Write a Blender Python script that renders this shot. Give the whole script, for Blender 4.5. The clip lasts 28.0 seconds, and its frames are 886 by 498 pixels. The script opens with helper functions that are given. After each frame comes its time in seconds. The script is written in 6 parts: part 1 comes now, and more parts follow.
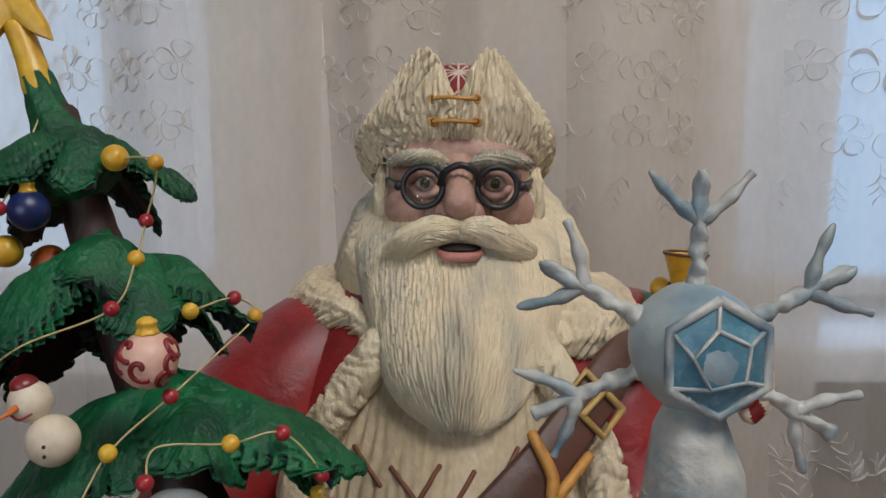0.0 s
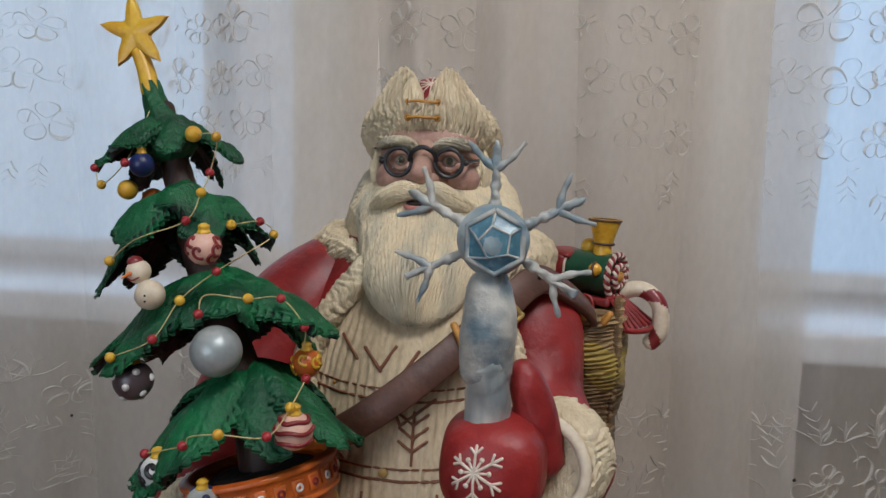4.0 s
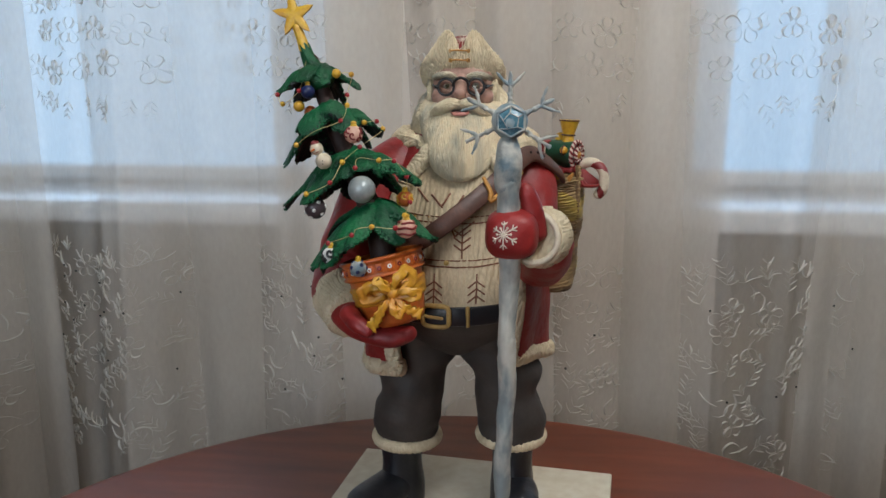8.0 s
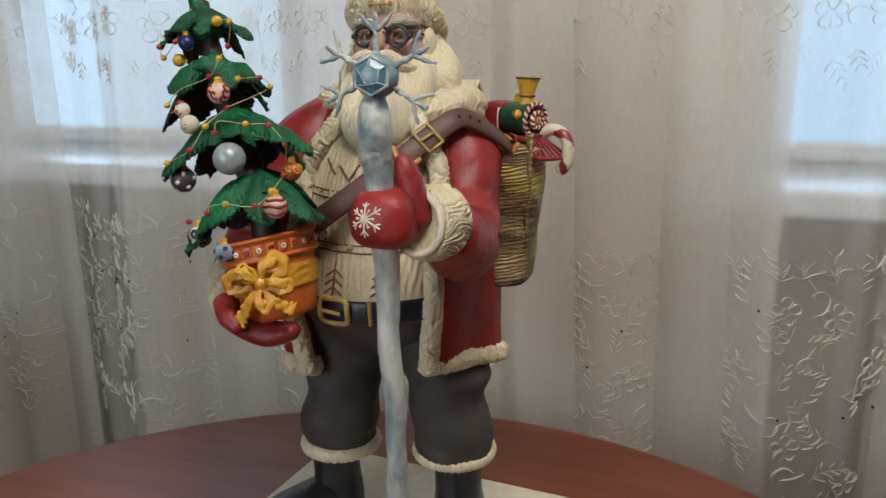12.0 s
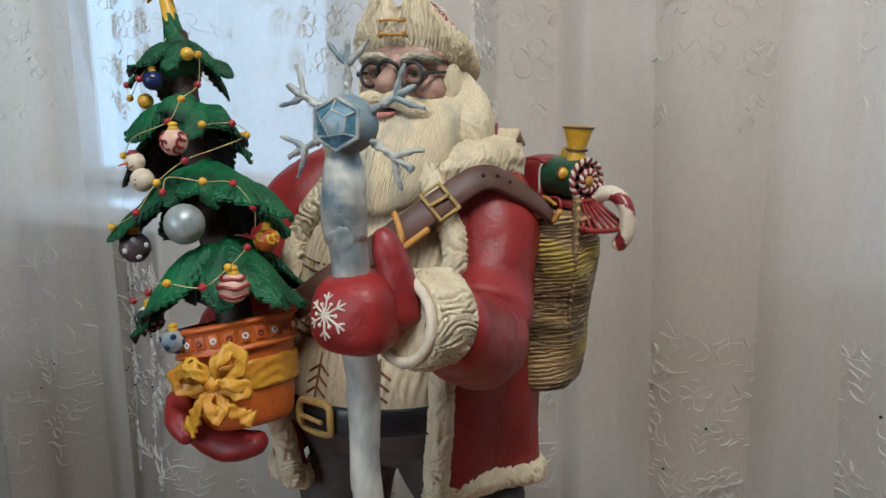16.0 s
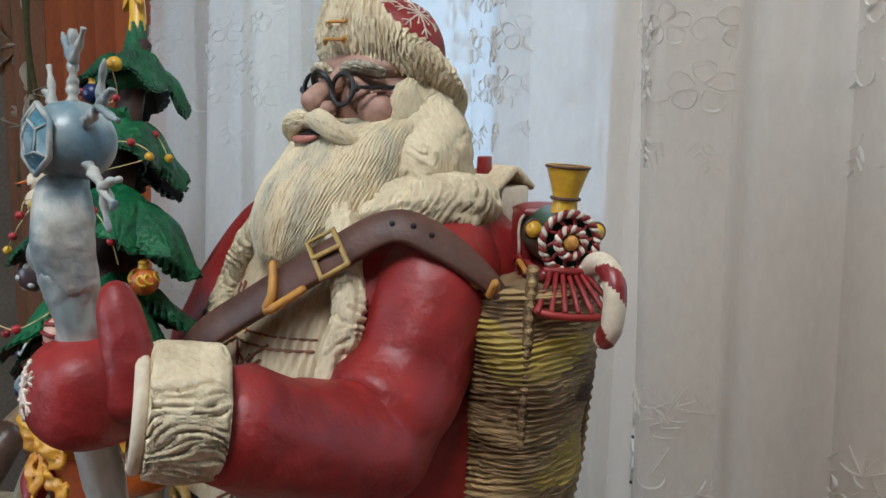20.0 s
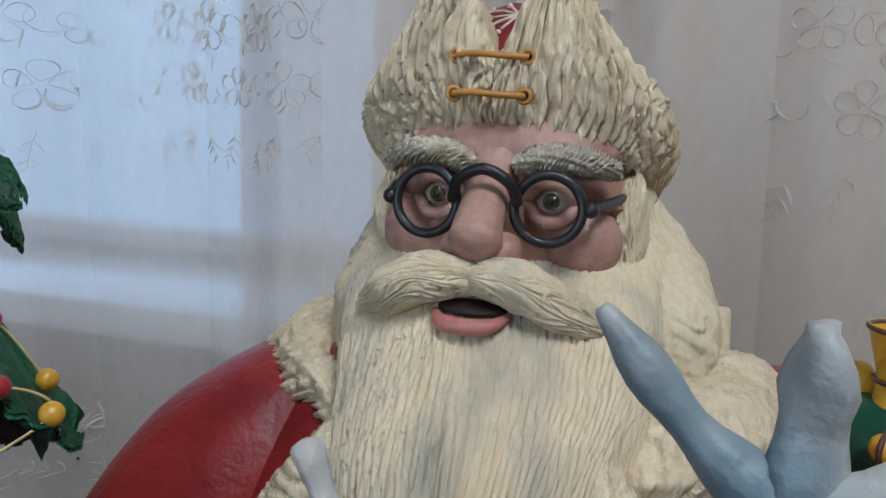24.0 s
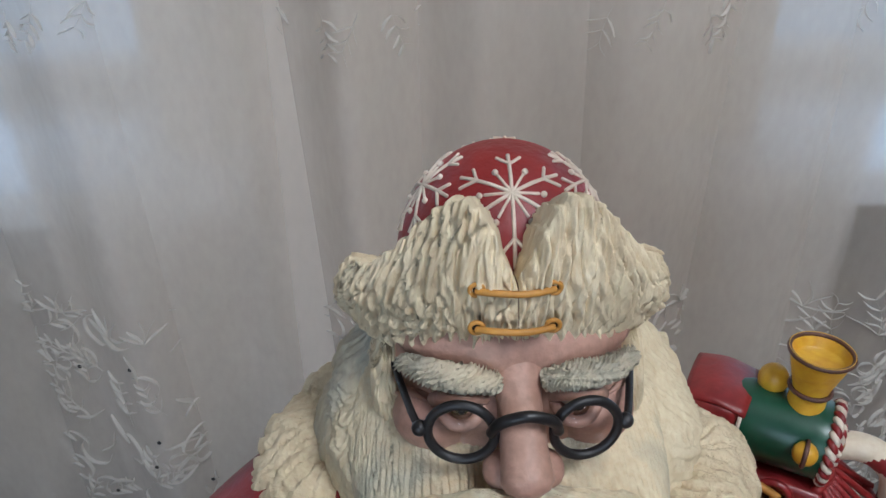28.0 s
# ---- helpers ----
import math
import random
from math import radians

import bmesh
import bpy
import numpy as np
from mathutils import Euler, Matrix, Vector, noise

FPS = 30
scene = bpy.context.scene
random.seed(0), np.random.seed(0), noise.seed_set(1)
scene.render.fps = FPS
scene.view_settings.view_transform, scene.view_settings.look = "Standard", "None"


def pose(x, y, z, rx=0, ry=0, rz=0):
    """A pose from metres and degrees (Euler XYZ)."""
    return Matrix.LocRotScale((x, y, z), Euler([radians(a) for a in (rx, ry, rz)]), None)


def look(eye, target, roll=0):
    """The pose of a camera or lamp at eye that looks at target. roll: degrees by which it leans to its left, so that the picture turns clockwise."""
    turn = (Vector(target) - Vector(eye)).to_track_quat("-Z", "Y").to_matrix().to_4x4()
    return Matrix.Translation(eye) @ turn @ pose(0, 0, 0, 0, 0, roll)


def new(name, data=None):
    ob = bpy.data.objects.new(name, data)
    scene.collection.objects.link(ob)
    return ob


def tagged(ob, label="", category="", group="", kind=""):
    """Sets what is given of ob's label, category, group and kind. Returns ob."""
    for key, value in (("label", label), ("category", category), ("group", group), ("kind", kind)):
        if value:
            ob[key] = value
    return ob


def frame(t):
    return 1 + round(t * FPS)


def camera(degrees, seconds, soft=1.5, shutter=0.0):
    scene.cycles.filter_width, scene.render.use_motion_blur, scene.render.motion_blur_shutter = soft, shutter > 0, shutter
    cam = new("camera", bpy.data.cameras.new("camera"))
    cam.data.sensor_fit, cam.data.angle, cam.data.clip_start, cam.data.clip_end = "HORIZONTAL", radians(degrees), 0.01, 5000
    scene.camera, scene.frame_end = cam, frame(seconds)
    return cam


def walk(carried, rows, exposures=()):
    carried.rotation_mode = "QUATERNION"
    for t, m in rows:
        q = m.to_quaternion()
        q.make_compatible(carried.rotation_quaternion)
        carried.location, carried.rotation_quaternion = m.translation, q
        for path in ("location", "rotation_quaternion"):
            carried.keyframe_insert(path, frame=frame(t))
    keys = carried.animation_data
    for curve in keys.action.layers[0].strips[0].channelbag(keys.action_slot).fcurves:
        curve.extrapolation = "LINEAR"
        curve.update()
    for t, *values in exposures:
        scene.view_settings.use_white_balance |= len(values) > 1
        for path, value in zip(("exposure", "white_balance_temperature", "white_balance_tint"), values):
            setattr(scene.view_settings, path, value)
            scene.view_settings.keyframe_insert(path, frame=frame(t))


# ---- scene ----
cam = camera(57.1, 28.0)
PATH = [
    (0, (0.012, -0.001, 1.302), (-0.009, 1.977, 1.007), 0.4),
    (0.5, (0.007, -0.025, 1.303), (-0.006, 1.951, 0.994), 1.3),
    (1, (0.019, -0.062, 1.301), (0.004, 1.915, 0.997), 1.3),
    (1.5, (0.025, -0.095, 1.295), (0.01, 1.882, 0.995), 1.2),
    (2, (0.029, -0.117, 1.287), (0.007, 1.862, 0.995), 1.0),
    (2.5, (0.035, -0.155, 1.296), (0.012, 1.823, 0.998), 1.4),
    (4.5, (0.104, -0.163, 1.293), (-0.195, 1.796, 1.023), 1.4),
    (5, (0.104, -0.229, 1.291), (-0.199, 1.73, 1.026), 1.4),
    (5.5, (0.095, -0.302, 1.288), (-0.203, 1.657, 1.019), 1.3),
    (6, (0.084, -0.359, 1.282), (-0.192, 1.603, 1.009), 1.3),
    (6.5, (0.072, -0.455, 1.292), (-0.166, 1.511, 1.01), 0.7),
    (7, (0.078, -0.509, 1.293), (-0.148, 1.452, 0.967), 0.3),
    (7.5, (0.087, -0.526, 1.295), (-0.117, 1.428, 0.925), 0.4),
    (8, (0.089, -0.537, 1.291), (-0.115, 1.407, 0.869), -0.1),
    (8.5, (0.091, -0.528, 1.282), (-0.089, 1.405, 0.802), -0.3),
    (9, (0.082, -0.514, 1.273), (-0.069, 1.406, 0.735), -0.3),
    (9.5, (0.082, -0.501, 1.269), (-0.066, 1.412, 0.705), -0.3),
    (10, (0.124, -0.47, 1.267), (-0.055, 1.439, 0.697), -0.5),
    (10.5, (0.179, -0.44, 1.273), (-0.083, 1.463, 0.715), -0.3),
    (11, (0.216, -0.407, 1.274), (-0.158, 1.486, 0.747), -0.3),
    (11.5, (0.255, -0.377, 1.275), (-0.219, 1.497, 0.763), -0.6),
    (13.5, (0.335, -0.265, 1.259), (-0.47, 1.512, 0.819), -0.4),
    (14, (0.348, -0.228, 1.255), (-0.522, 1.524, 0.839), -0.7),
    (14.5, (0.357, -0.203, 1.253), (-0.558, 1.531, 0.857), -0.9),
    (15, (0.355, -0.189, 1.265), (-0.573, 1.536, 0.86), -0.4),
    (15.5, (0.33, -0.183, 1.263), (-0.575, 1.557, 0.874), -0.1),
    (16, (0.292, -0.179, 1.269), (-0.505, 1.613, 0.874), -0.3),
    (16.5, (0.296, -0.164, 1.267), (-0.501, 1.627, 0.873), 0.6),
    (17, (0.337, -0.09, 1.265), (-0.669, 1.594, 0.872), 0.8),
    (17.5, (0.369, -0.024, 1.266), (-0.825, 1.529, 0.864), 1.0),
    (18, (0.395, 0.004, 1.268), (-0.916, 1.473, 0.914), 1.6),
    (18.5, (0.403, 0.024, 1.26), (-1.022, 1.394, 0.954), 1.3),
    (19, (0.403, 0.05, 1.255), (-1.063, 1.377, 0.957), 1.5),
    (19.5, (0.414, 0.072, 1.253), (-1.058, 1.393, 0.952), 1.4),
    (20, (0.412, 0.086, 1.259), (-1.056, 1.41, 0.953), 1.1),
    (20.5, (0.39, 0.113, 1.264), (-1.079, 1.436, 0.967), 1.1),
    (21, (0.357, 0.123, 1.278), (-1.115, 1.446, 0.984), 1.1),
    (21.5, (0.308, 0.124, 1.293), (-1.171, 1.437, 0.998), 1.2),
    (22, (0.272, 0.13, 1.301), (-1.204, 1.445, 0.998), 1.6),
    (22.5, (0.22, 0.116, 1.317), (-1.16, 1.522, 0.975), 1.4),
    (24.5, (0.028, 0.161, 1.302), (-0.282, 2.103, 0.941), 2.8),
    (25, (0.011, 0.17, 1.307), (-0.214, 2.126, 0.955), 3.2),
    (25.5, (0.013, 0.173, 1.323), (-0.286, 2.127, 1.019), 3.8),
    (26, (-0.003, 0.171, 1.344), (-0.184, 2.135, 1.008), 3.1),
    (26.5, (-0.014, 0.173, 1.366), (-0.062, 2.103, 0.841), 2.2),
    (27, (-0.023, 0.181, 1.395), (0.028, 2.03, 0.634), 1.0),
    (27.5, (-0.013, 0.192, 1.415), (0.068, 1.952, 0.469), 0.2),
    (28, (-0.011, 0.201, 1.429), (0.057, 1.885, 0.351), -0.5),
]
LIGHTNESS = [(0, -0.54, 5800, 11), (2.5, -0.46, 5720, 11), (5, -0.47, 5680, 9), (8, -0.32, 5720, 7), (11, -0.12, 5900, 5), (15, -0.10, 5600, 5), (18, -0.10, 5480, 5), (20, -0.10, 5400, 5), (21.5, -0.14, 5300, 7), (22.5, -0.38, 5180, 8), (25, -0.50, 5160, 8), (26, -0.38, 5240, 9), (28, -0.30, 5280, 8)]
walk(cam, [(t, look(eye, target, roll)) for t, eye, target, roll in PATH], LIGHTNESS)

# ---- light ----
world = bpy.data.worlds.new("world")
scene.world = world
world.use_nodes = True
wn = world.node_tree
sky = wn.nodes.new("ShaderNodeTexSky")
sky.sky_type, sky.sun_disc = "NISHITA", False
sky.sun_elevation, sky.sun_rotation = radians(28), radians(200)
wn.nodes["Background"].inputs[1].default_value = 0.10
wn.links.new(sky.outputs[0], wn.nodes["Background"].inputs[0])


def lamp(name, m, kind, power, colour, size=(1, 1)):
    data = bpy.data.lights.new(name, kind)
    data.energy, data.color = power, colour
    if kind == "AREA":
        data.shape, data.size, data.size_y = "RECTANGLE", size[0], size[1]
    if kind == "SUN":
        data.angle = radians(15)
    ob = new(name, data)
    ob.matrix_world = m
    return ob


lamp("sun", look((0, 6, 6), (0.6, 0, 0)), "SUN", 0.8, (1.0, 0.97, 0.92))
# warm fill from above, added as an assumed ceiling lamp out of view
lamp("added_ceiling_fill", look((0.50, -0.35, 2.42), (0.3, 0.15, 0.8)), "AREA", 20, (1.0, 0.91, 0.81), (0.5, 0.5))
# daylight in the two window openings
lamp("window_light", look((-0.755, 1.14, 1.58), (-0.755, 0.0, 1.35)), "AREA", 2.4, (0.72, 0.84, 1.0), (0.9, 0.9))
lamp("window_light", look((0.89, 1.14, 1.58), (0.89, 0.0, 1.35)), "AREA", 2.2, (0.74, 0.85, 1.0), (0.98, 0.9))
# cool fill added behind the camera, as if from an unseen window
lamp("added_front_fill", look((-0.9, -2.30, 1.7), (0.0, 0.3, 1.15)), "AREA", 23, (0.82, 0.91, 1.0), (1.4, 1.3))


# ---- materials ----
def mat(name, col, rough=0.6, col2=None, scale=60.0, bump=0.0, bscale=300.0, metal=0.0, coat=0.0, stretch=(1, 1, 1), detail=4.0, lo=0.35, hi=0.65, rnd=0.0, speck=None, sheen=0.0):
    """A painted or natural surface with colour variation at two scales and fine relief."""
    m = bpy.data.materials.new(name)
    m.use_nodes = True
    nt, b = m.node_tree, m.node_tree.nodes["Principled BSDF"]
    b.inputs["Roughness"].default_value, b.inputs["Metallic"].default_value = rough, metal
    b.inputs["Coat Weight"].default_value = coat
    b.inputs["Coat Roughness"].default_value = 0.25
    tc = nt.nodes.new("ShaderNodeTexCoord")
    mp = nt.nodes.new("ShaderNodeMapping")
    mp.inputs["Scale"].default_value = stretch
    nt.links.new(tc.outputs["Object"], mp.inputs[0])
    n1 = nt.nodes.new("ShaderNodeTexNoise")
    n1.inputs["Scale"].default_value, n1.inputs["Detail"].default_value = scale, detail
    nt.links.new(mp.outputs[0], n1.inputs["Vector"])
    ramp = nt.nodes.new("ShaderNodeValToRGB")
    ramp.color_ramp.elements[0].position, ramp.color_ramp.elements[1].position = lo, hi
    ramp.color_ramp.elements[0].color, ramp.color_ramp.elements[1].color = (*col, 1), (*(col2 or [c * 0.8 for c in col]), 1)
    nt.links.new(n1.outputs[0], ramp.inputs[0])
    n2 = nt.nodes.new("ShaderNodeTexNoise")
    n2.inputs["Scale"].default_value, n2.inputs["Detail"].default_value = bscale, 5
    nt.links.new(mp.outputs[0], n2.inputs["Vector"])
    mix = nt.nodes.new("ShaderNodeMixRGB")
    mix.blend_type, mix.inputs[0].default_value = "OVERLAY", 0.35
    nt.links.new(ramp.outputs[0], mix.inputs[1])
    nt.links.new(n2.outputs[0], mix.inputs[2])
    out = mix.outputs[0]
    if rnd:
        oi = nt.nodes.new("ShaderNodeObjectInfo")
        hs = nt.nodes.new("ShaderNodeHueSaturation")
        ma = nt.nodes.new("ShaderNodeMath")
        ma.operation = "MULTIPLY_ADD"
        ma.inputs[1].default_value, ma.inputs[2].default_value = rnd, 1 - rnd / 2
        nt.links.new(oi.outputs["Random"], ma.inputs[0])
        nt.links.new(ma.outputs[0], hs.inputs["Value"])
        nt.links.new(out, hs.inputs["Color"])
        out = hs.outputs[0]
    nt.links.new(out, b.inputs["Base Color"])
    rr = nt.nodes.new("ShaderNodeMath")
    rr.operation = "MULTIPLY_ADD"
    rr.inputs[1].default_value, rr.inputs[2].default_value = 0.3, rough - 0.15
    nt.links.new(n2.outputs[0], rr.inputs[0])
    nt.links.new(rr.outputs[0], b.inputs["Roughness"])
    if bump:
        bu = nt.nodes.new("ShaderNodeBump")
        bu.inputs["Strength"].default_value, bu.inputs["Distance"].default_value = 0.9, bump
        nt.links.new(n2.outputs[0], bu.inputs["Height"])
        nt.links.new(bu.outputs[0], b.inputs["Normal"])
    return m


def sheer(name, col, opacity, streak=140.0, gloss=0.05):
    """Thin woven voile: part lets light straight through, part scatters it."""
    m = bpy.data.materials.new(name)
    m.use_nodes = True
    nt = m.node_tree
    nt.nodes.clear()
    o = nt.nodes.new("ShaderNodeOutputMaterial")
    di = nt.nodes.new("ShaderNodeBsdfDiffuse")
    tl = nt.nodes.new("ShaderNodeBsdfTranslucent")
    tr = nt.nodes.new("ShaderNodeBsdfTransparent")
    gl = nt.nodes.new("ShaderNodeBsdfGlossy")
    for nd in (di, tl):
        nd.inputs[0].default_value = (*col, 1)
    tr.inputs[0].default_value = (0.97, 0.97, 0.97, 1)
    gl.inputs["Roughness"].default_value = 0.4
    a, b, c = (nt.nodes.new("ShaderNodeMixShader") for _ in range(3))
    a.inputs[0].default_value, c.inputs[0].default_value = 0.24, gloss
    tc = nt.nodes.new("ShaderNodeTexCoord")
    mp = nt.nodes.new("ShaderNodeMapping")
    mp.inputs["Scale"].default_value = (1, 1, 0.45)
    nz = nt.nodes.new("ShaderNodeTexNoise")
    nz.inputs["Scale"].default_value, nz.inputs["Detail"].default_value = streak, 6
    mr = nt.nodes.new("ShaderNodeMapRange")
    mr.inputs[3].default_value, mr.inputs[4].default_value = opacity - 0.035, opacity + 0.035
    nt.links.new(tc.outputs["Object"], mp.inputs[0])
    nt.links.new(mp.outputs[0], nz.inputs["Vector"])
    nt.links.new(nz.outputs[0], mr.inputs[0])
    nt.links.new(mr.outputs[0], b.inputs[0])
    nt.links.new(di.outputs[0], a.inputs[1])
    nt.links.new(tl.outputs[0], a.inputs[2])
    nt.links.new(a.outputs[0], c.inputs[1])
    nt.links.new(gl.outputs[0], c.inputs[2])
    nt.links.new(tr.outputs[0], b.inputs[1])
    nt.links.new(c.outputs[0], b.inputs[2])
    nt.links.new(b.outputs[0], o.inputs[0])
    return m


